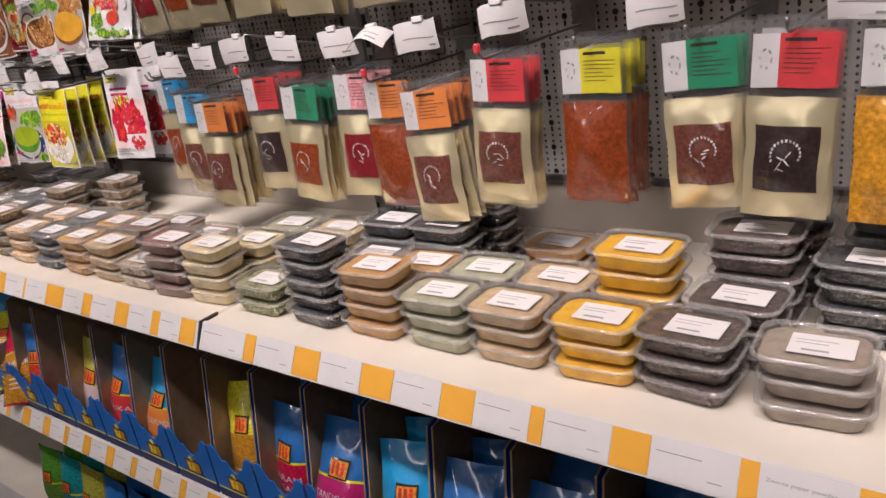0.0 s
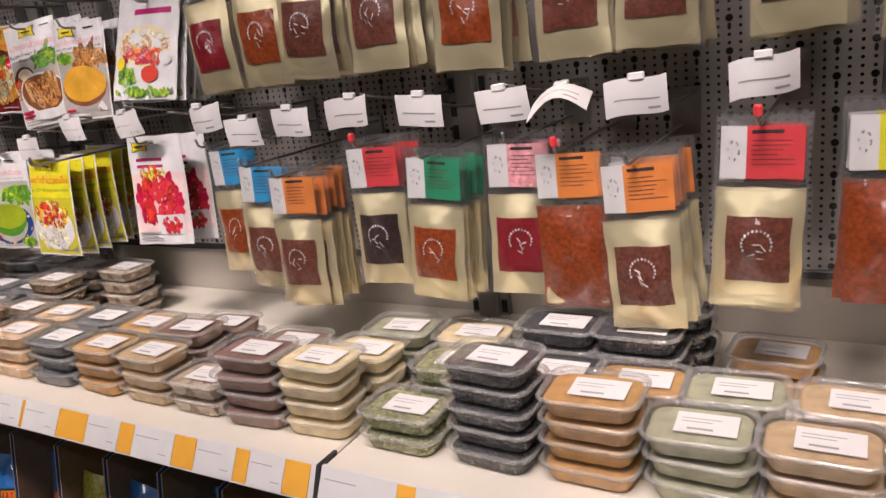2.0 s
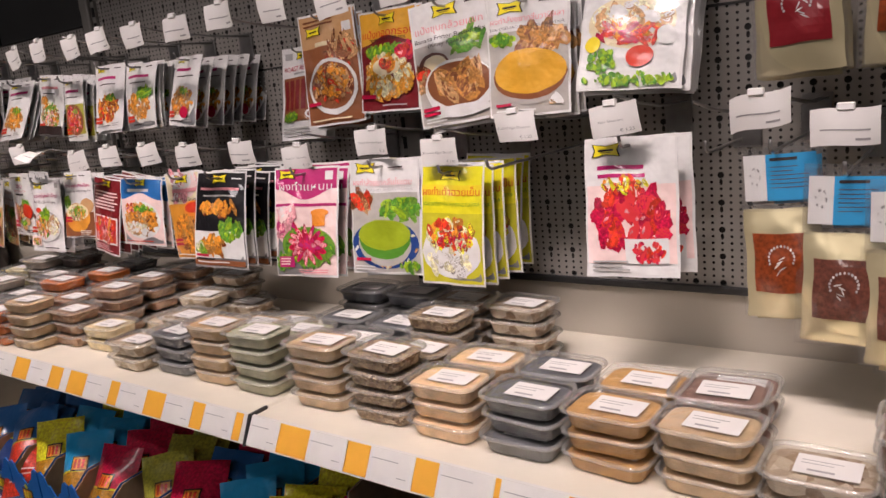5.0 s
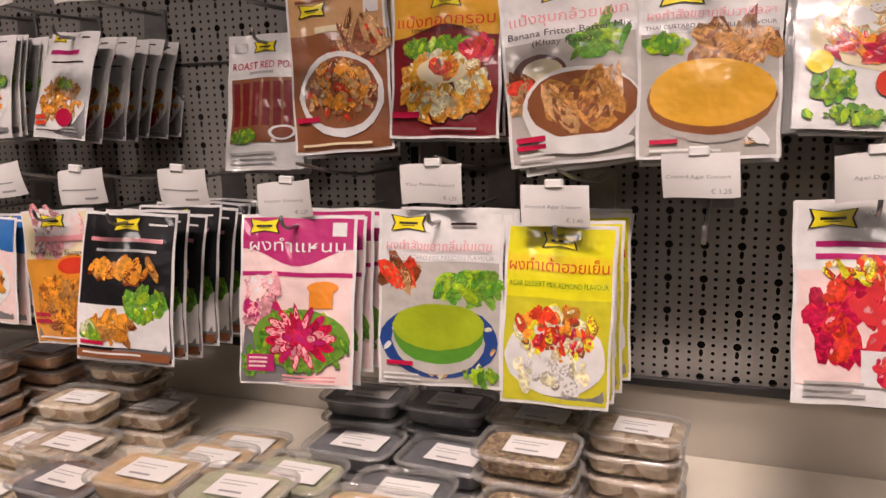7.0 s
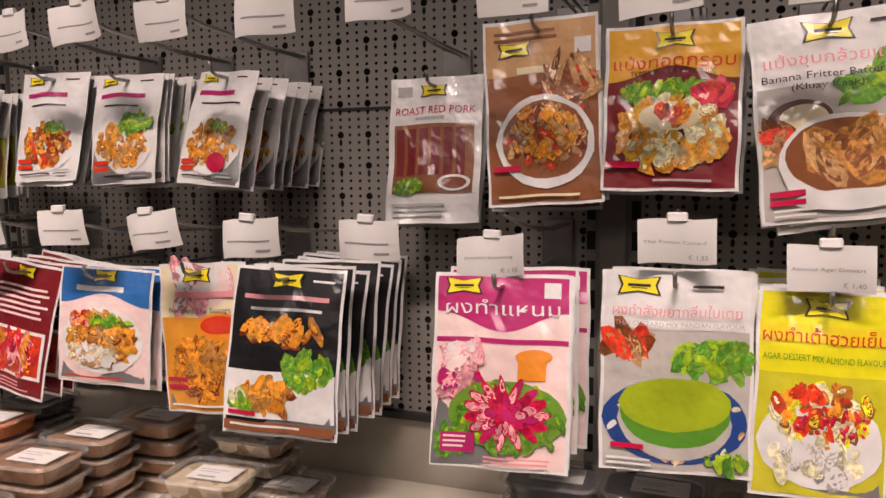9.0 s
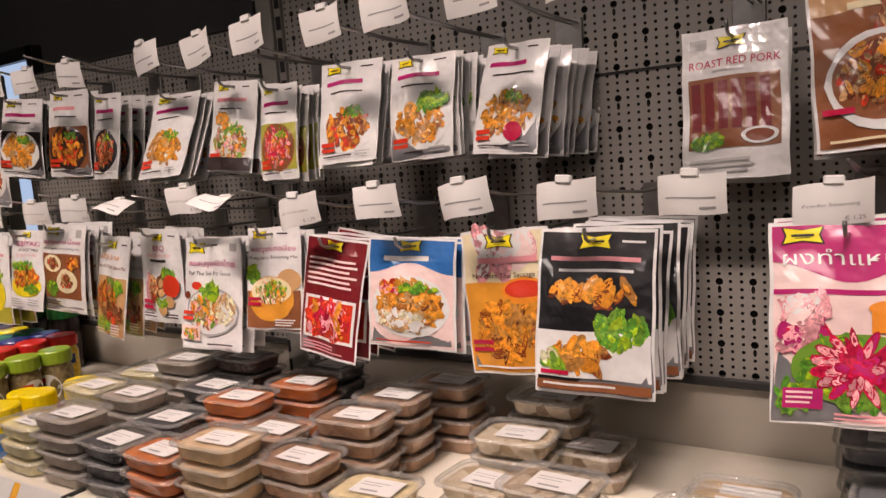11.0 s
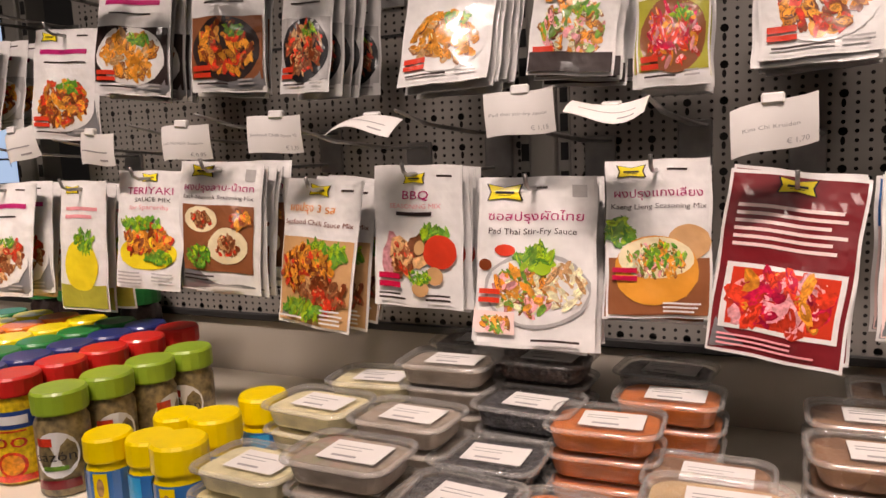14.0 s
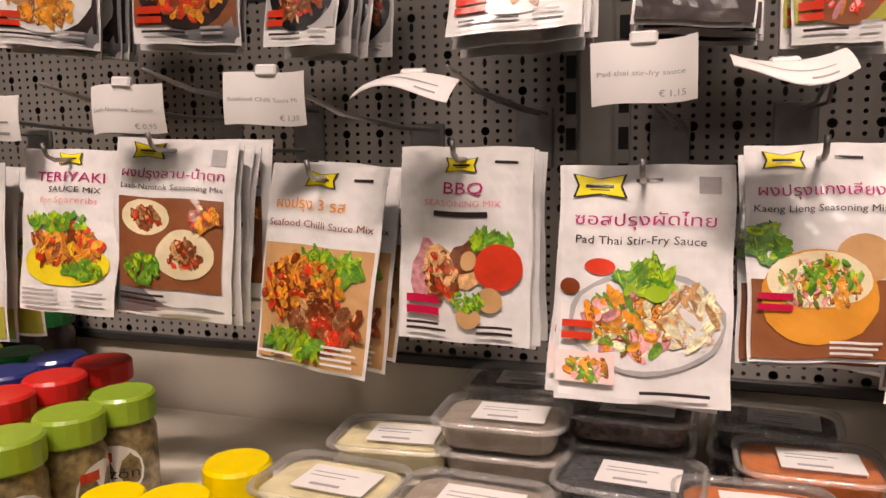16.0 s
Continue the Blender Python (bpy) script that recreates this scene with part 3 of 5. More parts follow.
def foil_pouch(seed, card, square, label, powder=None):
    """A zip pouch: gold foil or clear body below, clear film with a paper card above."""
    r = random.Random(seed)
    e = thing("zip_pouch", label, "spice pouch", "hanging zip pouches")
    w, h = 0.086, 0.130
    at0 = sheet(w, h, 0.013, seed, 0.03)
    top = 0.068
    low = lambda u, v, off=0.0: (lambda p: (p[0], p[1], p[2] - top - 0.055 * h))(at0(u, v, off))
    b = Build()
    sheet_mesh(b, low, M[powder] if powder else M["gold"], M["gold"], 16, 18)
    b.done("foil_body", e, "bulging spice body" if powder else "crinkled gold foil body", True)
    b = Build()
    if not powder:
        patch(b, low, -0.37, 0.37, 0.22, 0.76, M[square], 0.0014)
        for k in range(22):
            a = math.pi * 2 * k / 22
            if k < 15:
                blob(b, low, 0.17 * math.cos(a - 0.4), 0.44 - 0.11 * math.sin(a - 0.4), 0.016, 0.014, M["p_grey"], 0.0018, r, 0.2, 6)
        for k in range(5):
            blob(b, low, r.uniform(-0.08, 0.1), 0.44 + 0.03 * k, 0.05, 0.008, M["p_grey"], 0.0018, r, 0.3, 6, r.uniform(-1, 1))
        b.done("square_sticker", e, "dark square sticker with pale line drawing")
    b = Build()
    film = lambda u, v, off=0.0: (u * (w + 0.004), 0.002 * math.sin(7 * u + seed) - off - 0.003, 0.009 - v * (top + 0.012))
    patch(b, film, -0.5, 0.5, 0, 1, M["film"], 0.0012)
    b.done("front_film", e, "clear zip film")
    b = Build()
    patch(b, film, -0.5, 0.5, 0, 1, M["film"], -0.004)
    b.done("back_film", e, "clear zip film")
    b = Build()
    rim = lambda u, v, off=0.0: (u * (w + 0.012), 0.003 * math.sin(5 * u + seed) + 0.003 - off, -top + 0.004 - v * (h + 0.006))
    patch(b, rim, -0.5, 0.5, 0, 1, M["film"], 0.0)
    b.done("rim_film", e, "clear sealed film edge")
    b = Build()
    film2 = lambda u, v, off=0.0: (u * w * 0.92, 0.002 * math.sin(7 * u + seed) - off - 0.001, 0.0 - v * (top - 0.008))
    patch(b, film2, -0.5, -0.18, 0.08, 0.98, M["p_white"], 0)
    patch(b, film2, -0.18, 0.5, 0.08, 0.98, M[card], 0)
    patch(b, film2, -0.12, 0.25, 0.15, 0.21, M["p_dark"], 0.0004)
    for k in range(6):
        patch(b, film2, -0.12, 0.42 - r.uniform(0, 0.25), 0.32 + 0.08 * k, 0.334 + 0.08 * k, M["p_cocoa"], 0.0004)
    for k in range(9):
        blob(b, film2, -0.34 + 0.07 * math.cos(k), 0.5 - 0.16 * math.sin(k), 0.014, 0.03, M["p_grey"], 0.0004, r, 0.3, 6)
    b.done("paper_card", e, "white and coloured paper card with fine print")
    return e


def paper_tag(seed, words=None, curl=None, w=0.052):
    r = random.Random(seed)
    e = thing("price_tag", "white paper price tag clipped on a hook end", "price tag", "hook price tags")
    cu = r.uniform(-0.012, 0.012) if curl is None else curl
    ph, sk = r.uniform(0, 6), r.uniform(-0.09, 0.09)
    def at(u, v, off=0.0):
        fold = cu * (2 * u) ** 2
        return (u * w, fold * 0.8 + 0.004 * math.sin(5 * u + ph) * v - off + 0.006 * v * v, -v * 0.040 + sk * u * w + abs(cu) * 0.3 * (2 * u) ** 3)
    b = Build()
    patch(b, at, -0.5, 0.5, 0, 1, M["paper"], 0.0004, nu=8)
    patch(b, at, -0.5, 0.5, 0, 1, M["paper"], -0.0002, nu=8)
    b.done("paper", e, "", True)
    k = Build()
    if words:
        put_words(k, words[0], -0.002, 0, 0.056, 0.0046, M["ink"], lambda x, z: at(x / w, 0.56 - z / 0.040, 0.0008))
        put_words(k, words[1], 0.018, 0, 0.017, 0.0058, M["ink"], lambda x, z: at(x / w, 0.9 - z / 0.040, 0.0008))
    else:
        patch(k, at, -0.36, 0.36, 0.56, 0.6, M["ink"], 0.0008)
        patch(k, at, 0.15, 0.36, 0.8, 0.86, M["ink"], 0.0008)
    k.done("print", e)
    Build().box(-0.009, 0.009, -0.003, 0.004, -0.003, 0.006, M["p_white"], 0.0015).done("clip", e, "white plastic clip")
    return e


def hook(x, z, y_end, seed, tip="wire"):
    e = thing("display_hook", "bare zinc wire display hook on the perforated board", "display hook", "display hooks", pose(x, 0.48, z))
    L = 0.48 - y_end
    T = 0.48 - 0.006 - (0.212 if z > 1.6 else 0.250 if x > -1.15 else 0.225 if x > -1.3 else 0.203)
    lift = 0.070
    b = Build().tube([(0, 0, 0), (0, -L + 0.012, 0.003), (0, -L + 0.004, 0.007), (0, -L, 0.018)], 0.0022, M["wire"])
    b.done("product_wire", e, "" if tip == "wire" else "wire with a red tip", True)
    if tip != "wire":
        Build().lathe([(0.003, 0.012), (0.0045, 0.014), (0.0045, 0.022), (0.003, 0.024)], M["p_cardred"], 0, -L, 8).done("red_tip", e, "red plastic tip")
    Build().tube([(0.012, 0, 0.045), (0.012, -0.1, 0.046), (0.004, -T + 0.06, 0.056), (0.0, -T, lift)], 0.0018, M["wire"]).done("tag_wire", e, "", True)
    Build().tube([(0.021, 0, 0.045), (0.021, -0.1, 0.046), (0.008, -T + 0.06, 0.056), (0.0, -T, lift)], 0.0018, M["wire"]).done("tag_wire", e, "", True)
    Build().box(-0.012, 0.027, -0.006, -0.001, -0.012, 0.052, M["wire"], 0.001).done("back_plate", e)
    return e


def hang(master, x, y, z, n, gap, yaw, seed, roll=0.0, lean=0.0):
    """A row of like sachets one behind the other on one hook; the first is the master itself."""
    r = random.Random(seed)
    for i in range(n):
        m = pose(x + (r.uniform(-0.004, 0.004) if i else 0), y + gap * i, z - (r.uniform(0, 0.008) if i else 0), lean + (r.uniform(-3, 3) if i else 0),
                 roll + (r.uniform(-3, 3) if i else 0), yaw + (r.uniform(-5, 5) if i else 0))
        if i == 0:
            master.matrix_basis = m
        else:
            copy_thing(master, m)


def dish(food, mats="", plate="p_white", green=True):
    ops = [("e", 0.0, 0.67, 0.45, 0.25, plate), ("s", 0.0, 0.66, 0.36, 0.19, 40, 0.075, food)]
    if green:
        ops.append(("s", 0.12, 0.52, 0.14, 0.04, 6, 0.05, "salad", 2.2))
    return ops


def white_front(title, tcol, food, sub=None, full=False, plate="p_white", text2=None, back="p_white"):
    ops = [("logo", -0.25, 0.075, 0.16), ("bars", 0.18, 0.38, 0.06, 1, 0.03, "p_dark")]
    if title:
        ops.append(("t", title, 0.0, 0.26, 0.82, 0.062, tcol))
    else:
        ops += [("bars", -0.38, 0.38, 0.19, 1, 0.09, tcol)]
    if sub:
        ops.append(("t", sub, 0.0, 0.335, 0.84, 0.048, "p_dark"))
    else:
        ops += [("bars", -0.3, 0.36, 0.3, 1, 0.03, "p_dark")]
    if full:
        ops += [("r", -0.475, 0.475, 0.42, 0.9, back)]
    ops += dish(food, plate=plate)
    ops += [("r", -0.44, -0.2, 0.80, 0.84, "p_red"), ("r", -0.44, -0.2, 0.855, 0.89, "p_red"), ("bars", -0.4, 0.1, 0.93, 1, 0.03, "p_dark"), ("bars", 0.15, 0.4, 0.9, 2, 0.03, "p_grey")]
    return ops


LOWER = [
    # name label, x, y, n, gap, yaw, roll, size, base, ops
    ("white and red sachet showing red jelly sweets", -0.517, 0.296, 1.494, 2, 0.05, 2, -1, -7, (0.126, 0.187), "p_white",
     [("logo", -0.25, 0.09, 0.2), ("bars", -0.35, 0.3, 0.2, 2, 0.06, "p_magenta"), ("r", -0.475, 0.475, 0.34, 0.90, "p_blush"), ("s", 0.0, 0.58, 0.40, 0.22, 34, 0.13, "ruby", 1.2), ("s", -0.05, 0.33, 0.25, 0.05, 14, 0.05, "fruit"),
      ("r", -0.05, 0.4, 0.72, 0.9, "p_white"), ("s", 0.18, 0.81, 0.16, 0.07, 14, 0.045, "ruby"), ("bars", -0.42, 0.0, 0.88, 3, 0.03, "p_grey")]),
    ("yellow-green sachet showing a fruit dessert", -0.791, 0.276, 1.467, 6, 0.03, 4, 2, -8, (0.110, 0.186), "p_lemon",
     [("r", -0.475, 0.475, 0.40, 0.98, "p_chart"), ("logo", 0.0, 0.09, 0.2), ("r", -0.475, 0.475, 0.17, 0.25, "p_yellow"), ("t", "\u0e1c\u0e07\u0e17\u0e33\u0e40\u0e15\u0e49\u0e32\u0e2e\u0e27\u0e22\u0e40\u0e22\u0e47\u0e19", 0.0, 0.255, 0.9, 0.085, "p_red"),
      ("t", "AGAR DESSERT MIX ALMOND FLAVOUR", 0.0, 0.34, 0.9, 0.042, "p_green"), ("e", 0, 0.72, 0.46, 0.22, "p_white"), ("s", 0.0, 0.58, 0.36, 0.13, 26, 0.10, "fruit", 1.1),
      ("s", 0.0, 0.80, 0.36, 0.1, 9, 0.14, "cube", 1.0), ("s", 0.1, 0.62, 0.3, 0.06, 8, 0.04, "ruby")]),
    ("white sachet showing green pandan custard in a bowl", -0.916, 0.266, 1.480, 3, 0.028, 5, 0, -7, (0.134, 0.185), "p_white",
     [("r", -0.475, 0.475, 0.29, 0.98, "p_stone"), ("s", -0.33, 0.37, 0.12, 0.06, 7, 0.12, "meat"), ("s", 0.24, 0.42, 0.22, 0.07, 22, 0.10, "salad", 1.8), ("e", 0.0, 0.74, 0.475, 0.21, "p_navy"), ("s", 0.0, 0.74, 0.44, 0.19, 16, 0.03, "pale", 2.4), ("e", 0.0, 0.74, 0.37, 0.19, "p_stone"), ("e", 0.0, 0.70, 0.36, 0.17, "p_green"), ("e", 0.0, 0.655, 0.365, 0.135, "p_pandan"), ("e", 0.02, 0.645, 0.30, 0.10, "p_pandan"), ("s", 0.32, 0.92, 0.14, 0.04, 8, 0.07, "salad", 1.2), ("r", -0.42, -0.2, 0.86, 0.885, "p_crimson"), ("bars", -0.45, -0.1, 0.93, 2, 0.025, "p_white"), ("logo", -0.25, 0.075, 0.18), ("bars", 0.1, 0.3, 0.07, 1, 0.03, "p_dark"), ("t", "\u0e1c\u0e07\u0e17\u0e33\u0e2a\u0e31\u0e07\u0e02\u0e22\u0e32\u0e01\u0e25\u0e34\u0e48\u0e19\u0e43\u0e1a\u0e40\u0e15\u0e22", 0.0, 0.225, 0.84, 0.07, "p_pink"), ("t", "THAI CUSTARD MIX PANDAN FLAVOUR", 0.02, 0.275, 0.84, 0.034, "p_grey")]),
    ("pink and magenta sachet showing a flower salad", -1.076, 0.252, 1.473, 4, 0.026, 10, 1, -13, (0.134, 0.188), "p_blush",
     [("r", -0.475, 0.475, 0.02, 0.25, "p_magenta", 0.05), ("r", -0.475, 0.475, 0.335, 0.36, "p_magenta", 0.0), ("logo", -0.28, 0.07, 0.17), ("r", 0.3, 0.42, 0.045, 0.125, "p_white"), ("t", "\u0e1c\u0e07\u0e17\u0e33\u0e41\u0e2b\u0e19\u0e21", 0.0, 0.215, 0.86, 0.095, "p_white"), ("e", 0.24, 0.42, 0.13, 0.035, "p_orange"), ("r", 0.13, 0.33, 0.42, 0.54, "p_orange"), ("s", -0.3, 0.54, 0.17, 0.07, 12, 0.10, "petal"), ("s", -0.25, 0.42, 0.12, 0.05, 6, 0.10, "pinkpale"), ("e", 0.05, 0.72, 0.42, 0.175, "p_leaf"), ("s", 0.05, 0.73, 0.43, 0.17, 26, 0.07, "salad", 1.6), ("fl", 0.05, 0.71, 0.30, 0.15), ("s", -0.37, 0.86, 0.1, 0.08, 12, 0.06, "salad"), ("r", -0.42, -0.17, 0.82, 0.92, "p_magenta"), ("bars", -0.4, -0.2, 0.835, 3, 0.025, "p_blush"), ("bars", -0.1, 0.42, 0.93, 2, 0.022, "p_pink")]),
    ("black sachet showing grilled sausages and lettuce", -1.327, 0.271, 1.467, 7, 0.03, 4, 1, -13, (0.134, 0.186), "p_black",
     [("logo", 0.0, 0.08, 0.18), ("bars", 0.22, 0.42, 0.07, 1, 0.03, "p_white"), ("bars", -0.38, 0.4, 0.17, 1, 0.06, "p_pink"), ("bars", -0.3, 0.4, 0.245, 1, 0.04, "p_white"), ("s", 0.0, 0.38, 0.34, 0.06, 16, 0.075, "sausage", 1.7), ("r", -0.475, 0.475, 0.62, 0.90, "p_white"), ("s", 0.22, 0.60, 0.20, 0.11, 24, 0.09, "salad", 1.2), ("s", -0.10, 0.75, 0.24, 0.08, 10, 0.085, "sausage", 1.8), ("s", -0.34, 0.80, 0.08, 0.06, 5, 0.08, "cucumber", 1.0), ("r", -0.44, -0.2, 0.86, 0.885, "p_crimson"), ("r", -0.475, 0.475, 0.92, 0.975, "p_brown"), ("bars", -0.42, 0.3, 0.935, 1, 0.03, "p_white")]),
    ("cream and orange sachet showing sausages", -1.447, 0.274, 1.468, 2, 0.02, 4, -3, -5, (0.117, 0.177), "p_cream",
     [("s", 0.0, 0.14, 0.4, 0.09, 8, 0.2, "pinkpale"), ("r", -0.475, 0.475, 0.36, 0.98, "p_amber"), ("e", 0.22, 0.42, 0.26, 0.09, "p_orange"), ("e", 0.22, 0.41, 0.22, 0.06, "p_red"), ("s", 0.0, 0.68, 0.36, 0.20, 26, 0.085, "sausage", 2.0), ("logo", -0.05, 0.08, 0.2), ("t", "Northern Thai Sausage Set", 0.05, 0.33, 0.84, 0.05, "p_dark"), ("bars", -0.3, 0.4, 0.19, 1, 0.09, "p_pink"), ("r", -0.44, -0.18, 0.76, 0.79, "p_crimson"), ("r", -0.44, -0.18, 0.81, 0.84, "p_crimson"), ("bars", -0.42, 0.3, 0.94, 1, 0.03, "p_white")]),
    ("blue and red checked sachet showing a plate of fries", -1.572, 0.257, 1.462, 4, 0.02, 6, 2, -8, (0.129, 0.142), "p_blush",
     [("r", -0.475, 0.475, 0.02, 0.27, "p_blue", -0.05), ("logo", 0.0, 0.07, 0.16), ("bars", -0.3, 0.35, 0.16, 1, 0.1, "p_white"), ("e", 0.0, 0.62, 0.44, 0.28, "p_white"),
      ("s", 0.0, 0.6, 0.34, 0.2, 50, 0.06, "fried", 2.4), ("s", -0.1, 0.74, 0.3, 0.09, 24, 0.055, "pale"), ("s", -0.22, 0.45, 0.12, 0.06, 12, 0.05, "kimchi"), ("s", 0.1, 0.44, 0.2, 0.04, 10, 0.05, "salad"),
      ("bars", -0.4, 0.4, 0.93, 1, 0.03, "p_red")]),
    ("dark red glossy pouch showing kimchi in a dish", -1.701, 0.261, 1.462, 5, 0.022, -2, 7, -9, (0.114, 0.168), "p_maroon",
     [("logo", 0.0, 0.07, 0.18), ("bars", -0.4, 0.42, 0.18, 6, 0.042, "p_blush"), ("r", -0.42, 0.44, 0.50, 0.86, "p_white"), ("r", -0.37, 0.40, 0.525, 0.835, "p_red"), ("s", 0.01, 0.68, 0.33, 0.13, 26, 0.12, "kimchi", 1.5), ("bars", -0.42, 0.3, 0.89, 3, 0.026, "p_pink")]),
    ("white sachet showing vegetable soup in a clay bowl", -1.822, 0.262, 1.479, 3, 0.016, 6, -1, -8, (0.096, 0.15), "p_white",
     [("logo", -0.24, 0.07, 0.18), ("bars", 0.1, 0.3, 0.06, 1, 0.03, "p_dark"), ("t", "\u0e1c\u0e07\u0e1b\u0e23\u0e38\u0e07\u0e41\u0e01\u0e07\u0e40\u0e25\u0e35\u0e22\u0e07", 0.0, 0.235, 0.84, 0.07, "p_magenta"), ("t", "Kaeng Lieng Seasoning Mix", 0.0, 0.31, 0.9, 0.046, "p_dark"),
      ("r", -0.475, 0.475, 0.62, 0.98, "p_brown"), ("e", 0.3, 0.52, 0.2, 0.11, "p_tan"), ("s", -0.36, 0.45, 0.12, 0.09, 14, 0.08, "salad", 2), ("e", -0.02, 0.7, 0.4, 0.22, "p_amber"), ("e", -0.02, 0.62, 0.36, 0.13, "p_cream"),
      ("s", -0.02, 0.63, 0.28, 0.1, 40, 0.05, "noodle"), ("s", 0.05, 0.6, 0.24, 0.07, 10, 0.05, "salad"), ("r", -0.44, -0.2, 0.68, 0.71, "p_crimson"), ("r", -0.44, -0.2, 0.73, 0.76, "p_crimson"), ("bars", 0.05, 0.42, 0.9, 3, 0.025, "p_white")]),
    ("white sachet showing pad thai noodles on a patterned plate", -1.936, 0.245, 1.465, 4, 0.014, 1, 0, -8, (0.122, 0.171), "p_white",
     [("logo", -0.26, 0.09, 0.2), ("r", 0.3, 0.42, 0.05, 0.12, "p_grey"), ("bars", -0.05, 0.12, 0.06, 1, 0.03, "p_dark"), ("t", "\u0e0b\u0e2d\u0e2a\u0e1b\u0e23\u0e38\u0e07\u0e1c\u0e31\u0e14\u0e44\u0e17\u0e22", 0.0, 0.255, 0.8, 0.07, "p_magenta"), ("t", "Pad Thai Stir-Fry Sauce", -0.02, 0.335, 0.74, 0.05, "p_dark"),
      ("e", -0.24, 0.43, 0.09, 0.035, "p_red"), ("e", -0.42, 0.52, 0.06, 0.035, "p_rust"), ("e", 0.02, 0.66, 0.45, 0.22, "p_grey"), ("e", 0.02, 0.66, 0.42, 0.20, "p_white"), ("s", -0.05, 0.65, 0.28, 0.14, 60, 0.05, "noodle", 1.8),
      ("s", 0.26, 0.62, 0.13, 0.12, 24, 0.05, "pale", 2.4), ("s", 0.02, 0.47, 0.14, 0.06, 14, 0.06, "salad", 2.4), ("e", 0.08, 0.54, 0.07, 0.035, "p_lime"), ("r", -0.48, -0.14, 0.79, 0.92, "p_blush"), ("s", -0.3, 0.86, 0.12, 0.04, 14, 0.04, "noodle"),
      ("r", -0.46, -0.28, 0.66, 0.69, "p_red"), ("r", -0.46, -0.28, 0.71, 0.74, "p_red"), ("bars", 0.0, 0.4, 0.94, 1, 0.03, "p_dark")]),
    ("white sachet showing barbecue ribs and tomato", -2.073, 0.252, 1.481, 5, 0.012, -3, 1, -2, (0.110, 0.155), "p_white",
     [("logo", -0.02, 0.09, 0.15), ("bars", 0.22, 0.42, 0.07, 1, 0.03, "p_dark"), ("t", "BBQ", 0.0, 0.235, 0.3, 0.085, "p_magenta"), ("t", "SEASONING MIX", 0.0, 0.3, 0.58, 0.045, "p_pink"), ("bars", -0.22, 0.24, 0.325, 1, 0.06, "p_dark"),
      ("b", -0.28, 0.62, 0.17, 0.1, "p_pink"), ("b", -0.1, 0.62, 0.11, 0.2, "p_tan"), ("b", 0.06, 0.55, 0.15, 0.09, "p_brown"), ("s", -0.16, 0.66, 0.14, 0.13, 20, 0.05, "meat"), ("s", 0.22, 0.46, 0.14, 0.05, 16, 0.05, "salad", 2.4),
      ("e", 0.28, 0.6, 0.17, 0.12, "p_red"), ("e", 0.06, 0.57, 0.06, 0.05, "p_tan"), ("e", 0.22, 0.77, 0.09, 0.065, "p_tan"), ("e", 0.06, 0.86, 0.09, 0.06, "p_tan"), ("s", 0.06, 0.77, 0.12, 0.05, 16, 0.035, "salad", 1),
      ("r", -0.42, -0.16, 0.76, 0.8, "p_crimson"), ("r", -0.42, -0.16, 0.82, 0.86, "p_crimson"), ("bars", -0.42, -0.1, 0.9, 2, 0.03, "p_dark"), ("bars", 0.12, 0.44, 0.9, 2, 0.03, "p_dark")]),
    ("white sachet showing chilli beef with salad leaves", -2.193, 0.250, 1.467, 4, 0.03, -10, 3, -10, (0.120, 0.171), "p_white",
     [("r", -0.475, 0.475, 0.4, 0.98, "p_tan"), ("logo", -0.02, 0.075, 0.16), ("bars", 0.24, 0.42, 0.06, 1, 0.03, "p_dark"), ("t", "\u0e1c\u0e07\u0e1b\u0e23\u0e38\u0e07 3 \u0e23\u0e2a", -0.1, 0.225, 0.6, 0.075, "p_orange"), ("t", "Seafood Chilli Sauce Mix", 0.0, 0.315, 0.9, 0.05, "p_rust"),
      ("s", 0.1, 0.5, 0.3, 0.08, 40, 0.06, "salad", 2.2), ("s", -0.08, 0.62, 0.36, 0.16, 80, 0.05, "curry"), ("s", 0.14, 0.76, 0.3, 0.1, 30, 0.06, "meat"), ("s", -0.1, 0.88, 0.3, 0.05, 24, 0.06, "salad", 2.4), ("bars", 0.15, 0.45, 0.86, 4, 0.028, "p_white"), ("bars", -0.45, 0.0, 0.94, 1, 0.03, "p_white")]),
    ("white sachet showing filled egg halves", -2.340, 0.246, 1.492, 5, 0.012, 5, 3, -7, (0.122, 0.160), "p_white",
     [("logo", -0.2, 0.07, 0.17), ("r", 0.3, 0.42, 0.05, 0.14, "p_grey"), ("t", "\u0e1c\u0e07\u0e1b\u0e23\u0e38\u0e07\u0e25\u0e32\u0e1a-\u0e19\u0e49\u0e33\u0e15\u0e01", 0.0, 0.22, 0.84, 0.07, "p_magenta"), ("t", "Laab-Namtok Seasoning Mix", 0.0, 0.285, 0.84, 0.042, "p_dark"),
      ("r", -0.43, 0.43, 0.33, 0.84, "p_brown"), ("e", -0.2, 0.44, 0.2, 0.1, "p_cream"), ("s", -0.2, 0.44, 0.12, 0.05, 16, 0.04, "meat"), ("e", 0.14, 0.64, 0.24, 0.14, "p_cream"), ("s", 0.14, 0.64, 0.15, 0.07, 22, 0.04, "meat"), ("s", -0.22, 0.72, 0.16, 0.08, 20, 0.05, "salad"), ("s", 0.3, 0.42, 0.1, 0.06, 10, 0.06, "curry"),
      ("bars", -0.42, 0.0, 0.87, 2, 0.03, "p_dark"), ("bars", -0.1, 0.4, 0.94, 1, 0.03, "p_grey")]),
